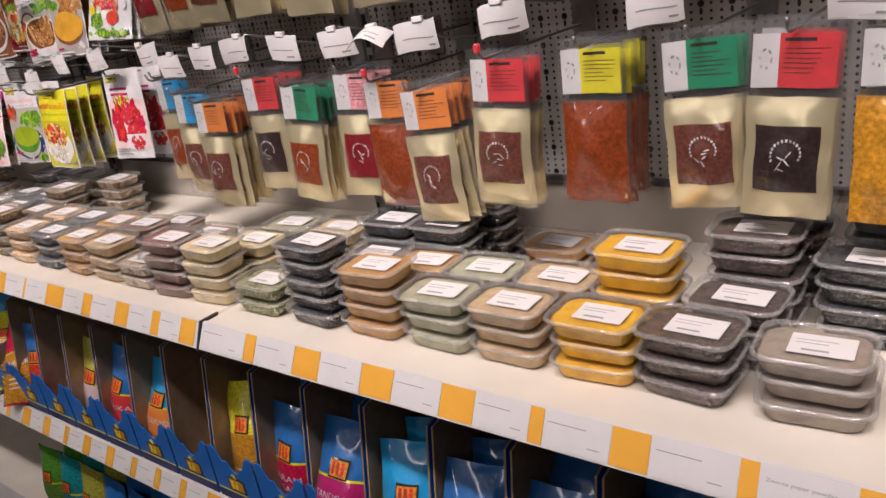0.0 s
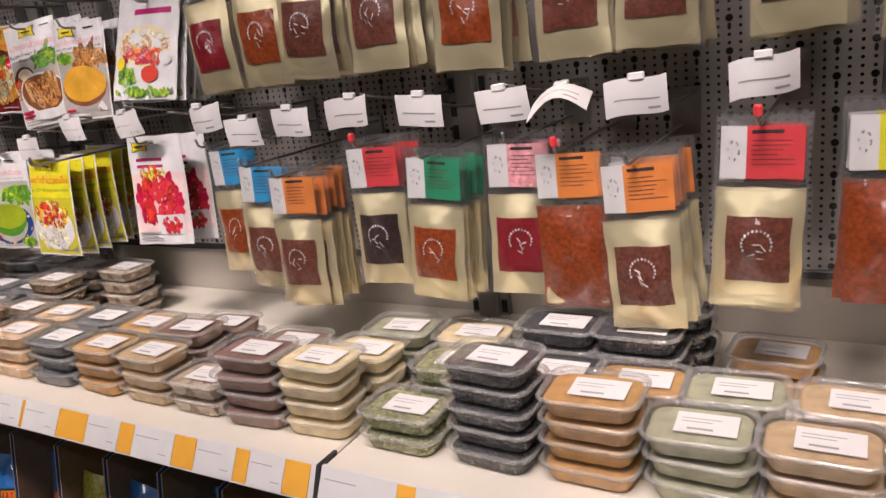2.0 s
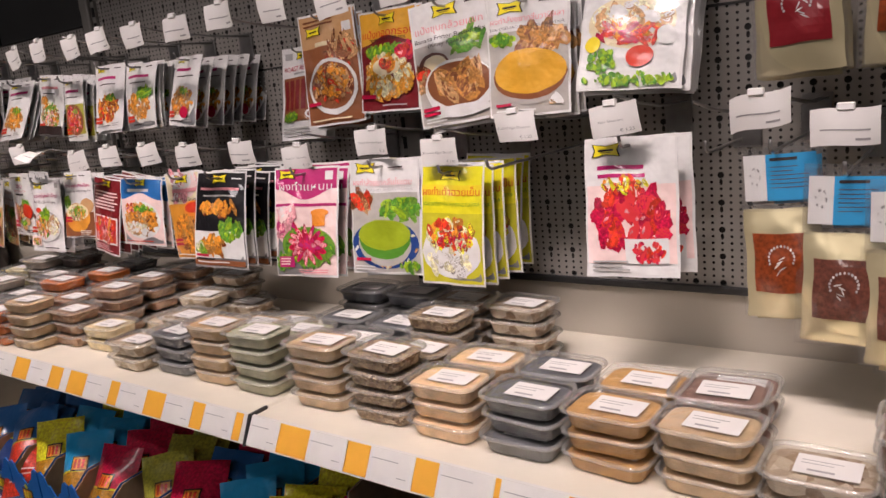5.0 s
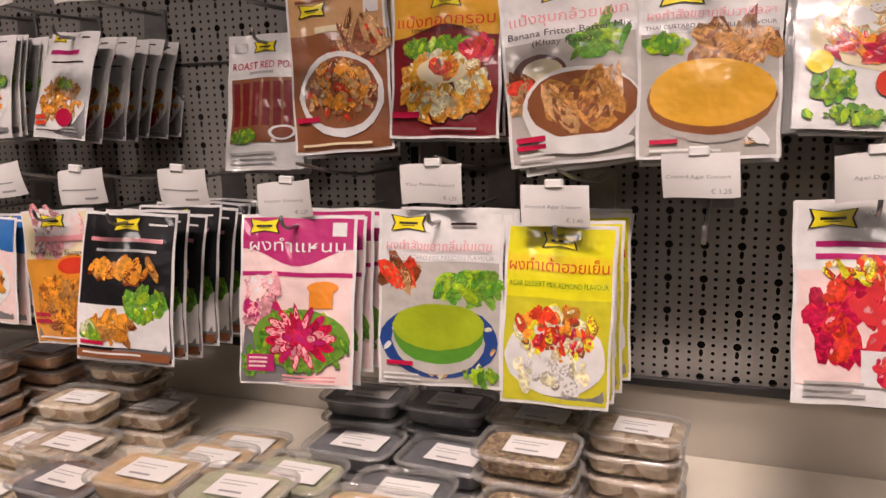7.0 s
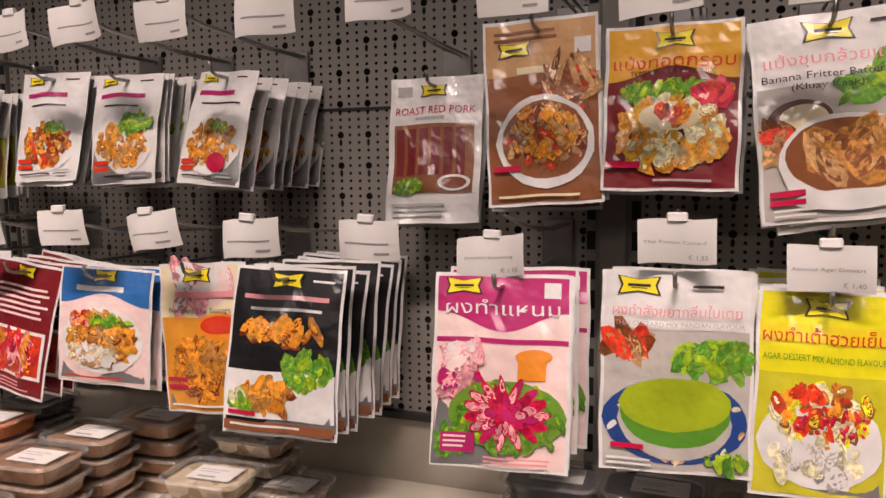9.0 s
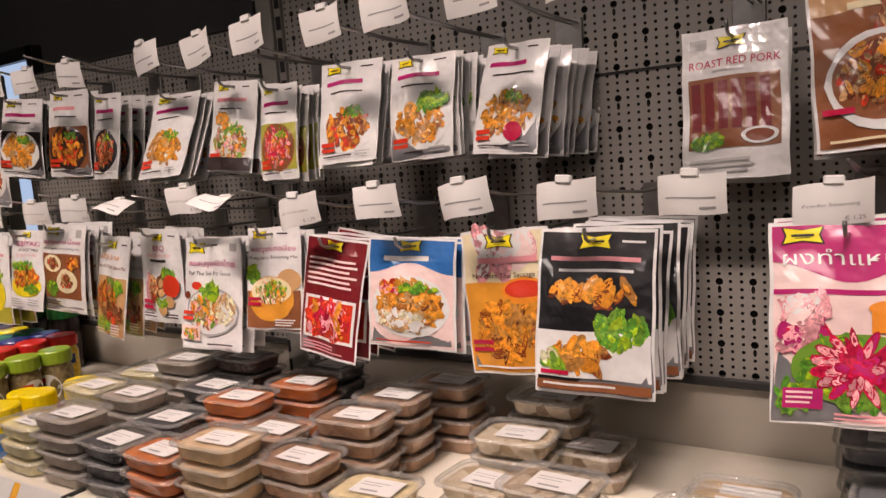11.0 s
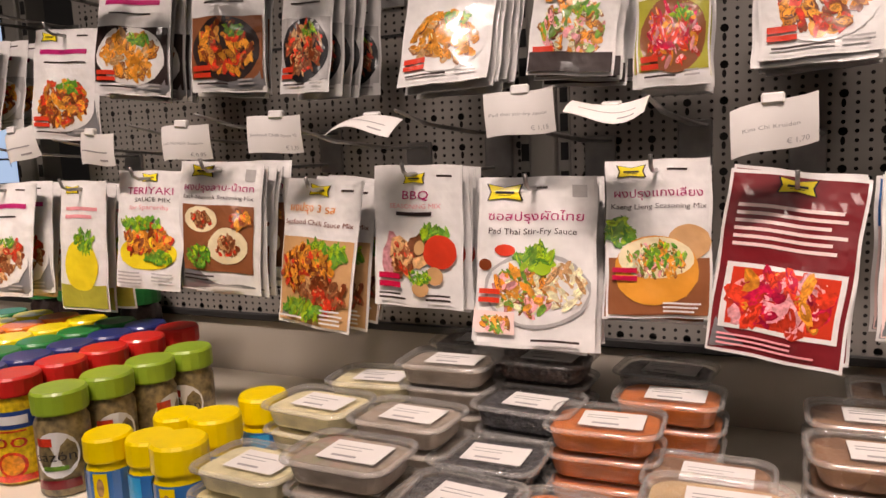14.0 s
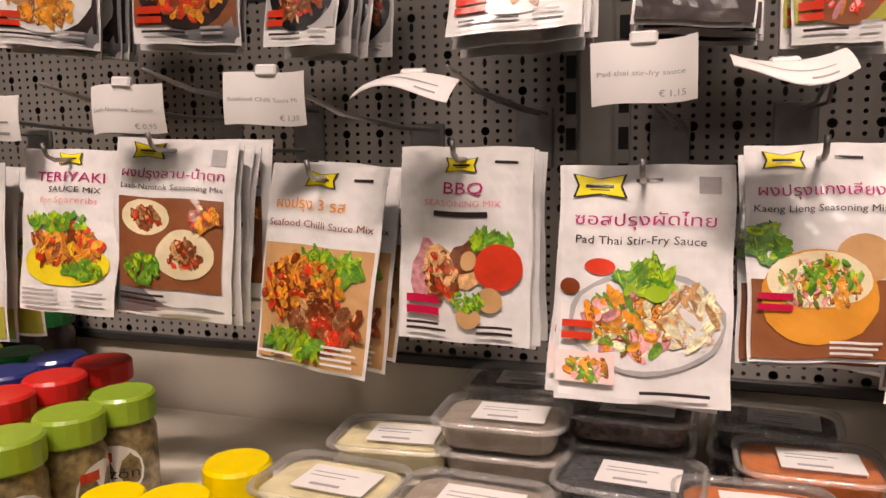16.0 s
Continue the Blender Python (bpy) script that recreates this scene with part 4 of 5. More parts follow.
    ("white sachet showing spare ribs with pink lettering", -2.450, 0.241, 1.485, 1, 0.012, 5, 2, -8, (0.109, 0.152), "p_white",
     [("logo", 0.0, 0.06, 0.14), ("t", "TERIYAKI", 0.0, 0.2, 0.74, 0.085, "p_magenta"), ("t", "SAUCE MIX", 0.05, 0.265, 0.5, 0.05, "p_dark"), ("t", "for Spareribs", 0.0, 0.33, 0.74, 0.055, "p_pink"), ("e", 0.0, 0.7, 0.44, 0.14, "p_yellow"), ("s", 0.0, 0.58, 0.36, 0.13, 40, 0.06, "curry"), ("s", -0.1, 0.44, 0.3, 0.05, 18, 0.06, "salad"), ("s", 0.18, 0.72, 0.2, 0.06, 16, 0.06, "salad"), ("bars", -0.44, 0.0, 0.86, 4, 0.03, "p_grey"), ("bars", 0.1, 0.42, 0.86, 3, 0.03, "p_grey")]),
    ("white sachet showing yellow mango", -2.587, 0.246, 1.473, 3, 0.02, 6, 2, -5, (0.079, 0.179), "p_white", [("logo", -0.2, 0.07, 0.2), ("bars", -0.35, 0.35, 0.2, 2, 0.06, "p_pink"), ("r", -0.475, 0.475, 0.8, 0.98, "p_olive"), ("e", 0, 0.65, 0.34, 0.2, "p_yellow"), ("s", 0.1, 0.45, 0.2, 0.08, 16, 0.07, "salad")]),
    ("white sachet showing a dark meat dish", -2.747, 0.246, 1.473, 7, 0.02, 10, 0, -14, (0.104, 0.165), "p_white", white_front(None, "p_magenta", "meat")),
    ("white sachet showing a bowl of orange curry", -3.019, 0.246, 1.477, 7, 0.02, 14, 0, -15, (0.118, 0.174), "p_white", white_front(None, "p_pink", "curry")),
]
UPPER = [
    ("white sachet showing eggs and coloured noodles in syrup", -0.515, 0.352, 1.722, 7, 0.014, 3, 2, -19, (0.138, 0.176), "p_white",
     [("bars", -0.2, 0.4, 0.14, 1, 0.12, "p_magenta"), ("e", 0, 0.5, 0.42, 0.2, "p_cream"), ("s", 0.0, 0.48, 0.34, 0.12, 30, 0.09, "pale"), ("s", 0, 0.58, 0.34, 0.06, 18, 0.05, "kimchi", 2.6), ("s", -0.28, 0.78, 0.14, 0.08, 14, 0.07, "salad", 1), ("e", 0.1, 0.76, 0.13, 0.08, "p_red"), ("e", 0.34, 0.62, 0.09, 0.07, "p_white"), ("e", -0.36, 0.66, 0.08, 0.06, "p_yellow"), ("s", 0, 0.92, 0.42, 0.04, 24, 0.05, "salad")]),
    ("grey-white sachet showing orange custard", -0.660, 0.311, 1.697, 3, 0.02, 4, 0, -7, (0.127, 0.167), "p_stone",
     [("r", -0.475, 0.475, 0.02, 0.3, "p_white"), ("s", 0.2, 0.37, 0.24, 0.05, 8, 0.14, "fritter", 1.8), ("s", -0.3, 0.36, 0.13, 0.045, 8, 0.08, "salad"), ("e", 0.02, 0.68, 0.465, 0.23, "p_stone"), ("e", 0.02, 0.66, 0.45, 0.21, "p_brown"), ("e", 0.02, 0.635, 0.44, 0.185, "p_custard"), ("e", 0.0, 0.615, 0.34, 0.13, "p_custard"), ("logo", -0.2, 0.1, 0.2), ("bars", 0.15, 0.35, 0.07, 1, 0.03, "p_dark"), ("t", "\u0e1c\u0e07\u0e17\u0e33\u0e2a\u0e31\u0e07\u0e02\u0e22\u0e32\u0e01\u0e25\u0e34\u0e48\u0e19\u0e27\u0e32\u0e19\u0e34\u0e25\u0e25\u0e32", 0.0, 0.225, 0.88, 0.065, "p_pink"), ("t", "THAI CUSTARD MIX VANILLA FLAVOUR", 0.0, 0.28, 0.9, 0.032, "p_dark"), ("s", 0.34, 0.88, 0.05, 0.02, 2, 0.06, "pale"), ("r", -0.40, -0.2, 0.89, 0.915, "p_crimson"), ("bars", -0.4, 0.1, 0.945, 1, 0.03, "p_white")]),
    ("grey sachet showing fried banana slices in a bowl", -0.795, 0.311, 1.709, 5, 0.018, 6, -5, -6, (0.134, 0.184), "p_stone",
     [("r", -0.475, 0.475, 0.02, 0.34, "p_white"), ("s", 0.22, 0.36, 0.18, 0.07, 8, 0.10, "salad", 2.6), ("e", -0.22, 0.50, 0.2, 0.09, "p_cocoa"), ("e", -0.2, 0.50, 0.15, 0.065, "p_cream"), ("s", -0.36, 0.60, 0.08, 0.1, 6, 0.1, "meat"), ("logo", -0.02, 0.09, 0.2), ("bars", 0.24, 0.44, 0.06, 1, 0.03, "p_dark"), ("t", "\u0e41\u0e1b\u0e49\u0e07\u0e0a\u0e38\u0e1a\u0e01\u0e25\u0e49\u0e27\u0e22\u0e41\u0e02\u0e01", 0.0, 0.245, 0.86, 0.075, "p_pink"), ("t", "Banana Fritter Batter Mix", 0.0, 0.315, 0.9, 0.05, "p_dark"), ("t", "(Kluay Kaak)", -0.05, 0.365, 0.46, 0.045, "p_dark"), ("e", 0.06, 0.72, 0.44, 0.23, "p_white"), ("e", 0.06, 0.69, 0.40, 0.18, "p_brown"), ("s", 0.08, 0.67, 0.26, 0.10, 9, 0.15, "fritter", 1.5), ("e", 0.06, 0.90, 0.36, 0.05, "p_white"), ("r", -0.44, -0.22, 0.84, 0.87, "p_crimson"), ("r", -0.44, -0.22, 0.885, 0.91, "p_crimson"), ("bars", -0.42, -0.1, 0.93, 2, 0.025, "p_white")]),
    ("yellow and red sachet showing fried seafood", -0.928, 0.336, 1.714, 8, 0.012, -5, 0, -5, (0.130, 0.163), "p_maroon",
     [("r", -0.475, 0.475, 0.02, 0.30, "p_custard", -0.04), ("logo", 0.02, 0.1, 0.18), ("t", "\u0e41\u0e1b\u0e49\u0e07\u0e17\u0e2d\u0e14\u0e01\u0e23\u0e2d\u0e1a", 0.0, 0.265, 0.88, 0.1, "p_red"), ("t", "TEMPURA BATTER MIX", 0.0, 0.305, 0.62, 0.042, "p_dark"), ("s", 0, 0.4, 0.42, 0.05, 30, 0.07, "salad"), ("s", 0.3, 0.42, 0.14, 0.05, 10, 0.08, "ruby"), ("s", 0.0, 0.66, 0.38, 0.20, 60, 0.085, "tempura", 1.6), ("e", 0.0, 0.56, 0.22, 0.085, "p_cream"), ("s", 0.02, 0.54, 0.09, 0.03, 4, 0.09, "curry"), ("r", -0.46, -0.2, 0.82, 0.86, "p_crimson"), ("bars", -0.1, 0.42, 0.93, 1, 0.03, "p_grey")]),
    ("brown sachet showing braised meat in a bowl", -1.060, 0.331, 1.726, 3, 0.014, 6, -3, -3, (0.118, 0.191), "p_tan",
     [("r", -0.475, 0.475, 0.3, 0.98, "p_brown"), ("logo", -0.22, 0.16, 0.18), ("r", 0.3, 0.44, 0.12, 0.2, "p_white"), ("bars", -0.4, 0.3, 0.06, 2, 0.035, "p_brown"), ("bars", -0.2, 0.4, 0.26, 1, 0.08, "p_cream"), ("s", 0.25, 0.36, 0.22, 0.1, 16, 0.07, "meat", 3), ("e", 0.02, 0.66, 0.42, 0.25, "p_white"), ("e", 0.02, 0.65, 0.37, 0.21, "p_brown"), ("s", 0.02, 0.64, 0.31, 0.16, 46, 0.07, "meat", 1.6), ("s", 0.0, 0.6, 0.28, 0.14, 24, 0.06, "fried"), ("r", -0.44, -0.2, 0.78, 0.81, "p_crimson"), ("bars", -0.4, 0.4, 0.94, 1, 0.03, "p_cream")]),
    ("white sachet showing sliced roast red pork", -1.206, 0.420, 1.684, 2, 0.02, 4, -1, -13, (0.116, 0.179), "p_white",
     [("logo", -0.02, 0.1, 0.18), ("r", -0.42, -0.26, 0.06, 0.13, "p_grey"), ("t", "ROAST RED PORK", 0.0, 0.26, 0.86, 0.075, "p_crimson"), ("bars", -0.2, 0.2, 0.28, 1, 0.04, "p_grey"), ("r", -0.43, 0.43, 0.33, 0.8, "p_brown")] + [("r", -0.4 + 0.13 * k, -0.31 + 0.13 * k, 0.36, 0.68, "p_maroon") for k in range(6)] + [("s", -0.25, 0.75, 0.16, 0.04, 24, 0.05, "salad"), ("e", 0.24, 0.73, 0.17, 0.055, "p_white"), ("e", 0.24, 0.73, 0.13, 0.04, "p_rust"), ("bars", -0.42, 0.2, 0.87, 3, 0.035, "p_grey")]),
    ("white sachet showing fried chicken wings", -1.440, 0.331, 1.696, 7, 0.03, -6, 2, -20, (0.09, 0.142), "p_white", white_front(None, "p_magenta", "fried") + [("e", 0.15, 0.82, 0.14, 0.08, "p_crimson")]),
    ("white sachet showing golden noodles and green beans", -1.561, 0.301, 1.695, 10, 0.010, 6, 0, -15, (0.094, 0.135), "p_white", white_front(None, "p_magenta", "fried") + [("s", 0.22, 0.45, 0.2, 0.06, 30, 0.06, "salad", 3)]),
    ("white sachet showing a red stir-fry on a plate", -1.688, 0.311, 1.703, 9, 0.010, 6, 0, -13, (0.101, 0.142), "p_white", white_front(None, "p_magenta", "curry")),
    ("white sachet showing a tall bowl of red curry", -1.811, 0.291, 1.686, 6, 0.012, 6, 0, -8, (0.066, 0.139), "p_white", white_front(None, "p_magenta", "kimchi", plate="p_brown", full=True, back="p_olive")),
    ("white sachet showing noodles on two plates", -1.899, 0.291, 1.701, 8, 0.011, 6, 5, -8, (0.086, 0.139), "p_white", white_front(None, "p_pink", "noodle") + [("s", -0.2, 0.42, 0.15, 0.06, 16, 0.05, "fried"), ("r", -0.475, 0.475, 0.84, 0.98, "p_dark")]),
    ("white sachet showing orange fried prawns", -2.037, 0.291, 1.697, 8, 0.012, 6, 0, -24, (0.100, 0.146), "p_white", white_front(None, "p_magenta", "fried")),
    ("white sachet showing a brown sauce in a pot", -2.223, 0.291, 1.717, 5, 0.024, 6, 2, -8, (0.069, 0.150), "p_white", white_front(None, "p_magenta", "meat", plate="p_black", full=True, back="p_grey")),
    ("white sachet showing red prawns on a dark dish", -2.342, 0.291, 1.735, 3, 0.012, 6, 3, -6, (0.104, 0.157), "p_white", white_front(None, "p_pink", "curry", full=True, back="p_brown", plate="p_dark")),
    ("white sachet showing yellow curry on a dark cloth", -2.500, 0.291, 1.737, 6, 0.012, 6, 6, -6, (0.117, 0.152), "p_white", white_front(None, "p_magenta", "fried", full=True, back="p_dark", plate="p_white")),
    ("white sachet showing a red soup in a bowl", -2.642, 0.291, 1.687, 1, 0.012, 6, 4, -6, (0.115, 0.156), "p_white", white_front(None, "p_magenta", "curry")),
    ("white sachet showing tom yam soup", -2.862, 0.281, 1.697, 5, 0.03, 14, 3, -14, (0.108, 0.142), "p_white", white_front(None, "p_magenta", "curry", full=True, back="p_grey")),
    ("white sachet showing a bowl of red noodles", -2.939, 0.271, 1.702, 2, 0.012, 14, 4, -20, (0.118, 0.147), "p_white", white_front(None, "p_pink", "curry")),
]
for row in (LOWER, UPPER):
    for k, (label, x, y, z, n, gap, yaw, roll, lean, size, base, ops) in enumerate(row):
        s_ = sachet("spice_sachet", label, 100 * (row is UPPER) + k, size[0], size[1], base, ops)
        hang(s_, x, y, z, n, gap, yaw, k, roll, lean)
        hook(x, z - 0.004, y - 0.035, k)

hook(-0.655, 1.480, 0.16, 3)
hook(-0.42, 1.475, 0.30, 4)

GOLD = [  # x, y, z, card, square, n, powder
    (-0.33, 0.274, 1.483, "p_sky", "p_rust", 2, None), (-0.255, 0.262, 1.458, "p_sky", "p_cocoa", 2, None), (-0.194, 0.257, 1.442, "p_cardorange", "p_cocoa", 6, None),
    (-0.048, 0.262, 1.481, "p_cardred", "p_dark", 5, None), (0.051, 0.257, 1.465, "p_cardgreen", "p_rust", 5, None), (0.166, 0.270, 1.478, "p_pink", "p_maroon", 3, None),
    (0.232, 0.262, 1.466, "p_cardorange", "p_rust", 2, "p_rust"), (0.320, 0.237, 1.456, "p_cardorange", "p_cocoa", 6, None), (0.452, 0.232, 1.494, "p_cardred", "p_cocoa", 4, None),
    (0.568, 0.262, 1.495, "p_lemon", "p_rust", 6, "p_rust"), (0.704, 0.247, 1.500, "p_cardgreen", "p_cocoa", 4, None), (0.806, 0.232, 1.502, "p_cardred", "p_dark", 4, None), (0.905, 0.237, 1.50, "p_yellow", "p_dark", 4, "p_mustard"),
]
GOLD_UP = [(-0.313, 0.272, "p_maroon"), (-0.200, 0.262, "p_rust"), (-0.114, 0.262, "p_cocoa"), (-0.008, 0.262, "p_cocoa"), (0.127, 0.262, "p_rust"), (0.246, 0.262, "p_cocoa"), (0.348, 0.262, "p_cocoa"), (0.47, 0.262, "p_dark"), (0.60, 0.262, "p_rust"), (0.74, 0.262, "p_cocoa")]
CARDS = {"p_sky": "blue", "p_cardorange": "orange", "p_cardred": "red", "p_cardgreen": "green", "p_pink": "pink", "p_lemon": "yellow", "p_yellow": "yellow"}
for k, (x, y, z, card, square, n, powder) in enumerate(GOLD):
    lab = f"clear zip pouch of ground spice with a {CARDS[card]} paper card" if powder else f"gold foil zip pouch with a {CARDS[card]} paper card"
    g = foil_pouch(300 + k, card, square, lab, powder)
    hang(g, x, y, z, n, 0.016, 3 + (k * 7) % 9 - 4, k, (k * 5) % 7 - 3, -3)
    hook(x, z - 0.002, y - 0.04, k, "red" if k in (6, 8, 3) else "wire")
for k, (x, y, square) in enumerate(GOLD_UP):
    g = foil_pouch(340 + k, ("p_cardred", "p_cardgreen", "p_cardorange")[k % 3], square, "gold foil zip pouch with a dark square sticker")
    hang(g, x, y, 1.766 + 0.003 * (k * 5 % 4), 6, 0.015, 4 + (k * 5) % 7 - 3, 60 + k, (k * 3) % 7 - 3, -3)
    hook(x, 1.764, y - 0.04, k)

# price tags on the hook ends: x, z of the lower edge
TAGS = [(-0.522, 1.55), (-0.663, 1.549), (-0.793, 1.519), (-0.916, 1.539), (-0.348, 1.55), (-0.258, 1.528), (-0.173, 1.538), (-0.062, 1.547), (0.044, 1.543), (0.157, 1.543), (0.236, 1.555), (0.322, 1.544), (0.45, 1.556), (0.66, 1.554), (0.863, 1.543),
        (-1.087, 1.52), (-1.21, 1.535), (-1.333, 1.536), (-1.462, 1.541), (-1.584, 1.542), (-1.72, 1.534), (-1.936, 1.556), (-1.851, 1.55), (-2.097, 1.555), (-2.218, 1.549), (-2.356, 1.546), (-2.509, 1.544), (-2.659, 1.553), (-2.785, 1.554), (-2.933, 1.557)]
TAG_WORDS = {-0.916: ("Thai Pandan Custard", "\u20ac 1,35"), -0.793: ("Almond Agar Dessert", "\u20ac 1,40"), -0.663: ("Custard Agar Dessert", "\u20ac 1,25"), -0.522: ("Agar Dessert", "\u20ac 1,25"), -1.087: ("Powder Seasoning", "\u20ac 1,25"), -1.936: ("Pad thai stir-fry sauce", "\u20ac 1,15"), -2.218: ("Seafood Chilli Sauce Mi", "\u20ac 1,30"), -1.72: ("Kim Chi Kruiden", "\u20ac 1,70"), -2.356: ("Laab-Namtok Season", "\u20ac 0,95")}
CURLED = {-0.348: 0.018, -0.062: -0.014, 0.236: 0.020, 0.322: -0.014, -2.097: 0.008, -1.851: -0.008, 0.45: 0.016}
for k, (x, z) in enumerate(TAGS):
    flat = x in (-2.097, -1.851, 0.236)
    y = 0.250 if x > -1.15 else 0.225 if x > -1.3 else 0.203
    tg = paper_tag(500 + k, TAG_WORDS.get(x), CURLED.get(x), 0.067)
    tg.matrix_basis = pose(x, y, z - (0.012 if flat else 0.0), -78 if flat else -4, (k * 37 % 9) - 4, (k * 53 % 13) - 6)
UP_TAGS = [(-2.011, 1.773), (-1.882, 1.768), (-1.781, 1.772), (-1.647, 1.764), (-1.547, 1.767), (-1.431, 1.762), (-1.312, 1.76), (-2.208, 1.772), (-2.33, 1.776), (-2.453, 1.779), (-2.534, 1.772), (-2.714, 1.786), (-2.854, 1.78), (-0.932, 1.751), (-1.056, 1.759), (-1.183, 1.765), (-0.80, 1.752)]
for k, (x, z) in enumerate(UP_TAGS):
    tg = paper_tag(600 + k, None, 0.03 if x == -2.534 else None, 0.067)
    tg.matrix_basis = pose(x, 0.212, z, -4, (k * 37 % 9) - 4, (k * 53 % 13) - 6)

# ---- spice tubs on the shelf ----


def ring(w, d, z, r, n=5):
    out = []
    for cx, cy, a0 in ((1, 1, 0), (-1, 1, 90), (-1, -1, 180), (1, -1, 270)):
        for i in range(n):
            a = radians(a0 + 90 * i / (n - 1))
            out.append((cx * (w / 2 - r) + r * math.cos(a), cy * (d / 2 - r) + r * math.sin(a), z))
    return out


def loft(build, rings, mat, cap0=True, cap1=True):
    n = len(rings[0])
    v = [p for q in rings for p in q]
    f = [(a * n + i, a * n + (i + 1) % n, (a + 1) * n + (i + 1) % n, (a + 1) * n + i) for a in range(len(rings) - 1) for i in range(n)]
    if cap0:
        f.append(tuple(range(n))[::-1])
    if cap1:
        f.append(tuple((len(rings) - 1) * n + i for i in range(n)))
    return build.add(v, f, mat)


TUB = 0.0258
SPICE = {
    "grey_powder": ((0.30, 0.25, 0.20), None, 0, "grey-brown powder"), "cloves": ((0.06, 0.04, 0.035), (0.14, 0.09, 0.07), 170, "dark cloves"), "turmeric": ((0.76, 0.40, 0.0), None, 0, "bright yellow turmeric"),
    "tan": ((0.50, 0.36, 0.20), None, 0, "tan powder"), "sage": ((0.36, 0.36, 0.24), None, 0, "pale green powder"), "amber": ((0.48, 0.27, 0.08), None, 0, "amber curry powder"), "pepper": ((0.025, 0.025, 0.028), (0.08, 0.08, 0.09), 240, "black peppercorns"),
    "herb": ((0.20, 0.22, 0.08), (0.46, 0.45, 0.24), 200, "dried green herbs"), "cream": ((0.66, 0.55, 0.32), None, 0, "cream powder"), "cocoa": ((0.20, 0.11, 0.08), None, 0, "brown powder"), "nuts": ((0.30, 0.20, 0.12), (0.66, 0.56, 0.42), 75, "pale nuts"),
    "slate": ((0.10, 0.105, 0.115), None, 0, "dark grey powder"), "peach": ((0.66, 0.46, 0.26), None, 0, "peach powder"), "seeds": ((0.20, 0.12, 0.06), (0.50, 0.36, 0.20), 190, "brown seeds"), "orange": ((0.52, 0.14, 0.02), None, 0, "orange paprika powder"),
    "cinnamon": ((0.24, 0.12, 0.06), (0.42, 0.24, 0.13), 60, "cinnamon sticks"), "almonds": ((0.46, 0.34, 0.20), (0.74, 0.64, 0.48), 70, "cream nut halves"), "beige": ((0.62, 0.56, 0.34), None, 0, "pale yellow granules"),
}


def tub(kind):
    rgb, second, vor, words = SPICE[kind]
    rgb = tuple(min(0.95, 1.25 * c) for c in rgb)
    m = material("spice_" + kind, rgb, 0.85, noise=0.18, scale=55, bump=0.8 if vor else 0.25, bump_scale=260, vor=vor, second=second, rand=0.12)
    e = thing("spice_tub", f"clear plastic tub of {words} with a white sticker", "spice tub", "stacked spice tubs")
    b = Build()
    loft(b, [ring(0.086, 0.060, 0.0007, 0.014), ring(0.089, 0.063, 0.0036, 0.015), ring(0.098, 0.072, 0.0222, 0.017)], M["tub"], True, False)
    b.done("tub_body", e, "ribbed clear plastic", True)
    b = Build()
    loft(b, [ring(0.085, 0.059, 0.0012, 0.014), ring(0.0885, 0.0625, 0.0036, 0.015), ring(0.0955, 0.0695, 0.0180, 0.017), ring(0.090, 0.064, 0.0197, 0.017)], m)
    b.done("spice_fill", e, words)
    b = Build()
    loft(b, [ring(0.100, 0.074, 0.0202, 0.018), ring(0.1085, 0.0825, 0.0209, 0.019), ring(0.1085, 0.0825, 0.0228, 0.019), ring(0.1065, 0.0805, 0.0244, 0.0185), ring(0.104, 0.078, 0.0250, 0.018), ring(0.1012, 0.0752, 0.0247, 0.0175)], M["rim"], False, False)
    b.done("lid_rim", e, "bright folded lid rim", True)
    b = Build()
    loft(b, [ring(0.101, 0.075, 0.0247, 0.0175), ring(0.098, 0.072, 0.0232, 0.0165), ring(0.092, 0.066, 0.0229, 0.016), ring(0.02, 0.014, 0.0229, 0.005)], M["lid"], False, True)
    b.done("lid", e, "clear snap-on lid", True)
    b = Build().box(-0.022, 0.036, -0.020, 0.018, 0.0233, 0.0237, M["paper"])
    st = b.done("sticker", e, "white paper sticker")
    b = Build().box(-0.017, 0.02, 0.006, 0.0068, 0.0237, 0.0240, M["ink"]).box(-0.017, 0.012, 0.000, 0.0008, 0.0237, 0.0240, M["ink"]).box(-0.010, 0.014, -0.014, -0.011, 0.0237, 0.0240, M["ink"])
    b.done("print", st)
    return e


TUBS = {}
rt = random.Random(11)


def stack(x, y, n, kind, yaw=0.0):
    for i in range(n):
        m = pose(x + rt.uniform(-0.0025, 0.0025), y + rt.uniform(-0.003, 0.003), SH + 0.0005 + TUB * i, 0, 0, yaw + rt.uniform(-3, 3))
        if kind not in TUBS:
            TUBS[kind] = tub(kind)
            TUBS[kind].matrix_basis = m
        else:
            copy_thing(TUBS[kind], m)


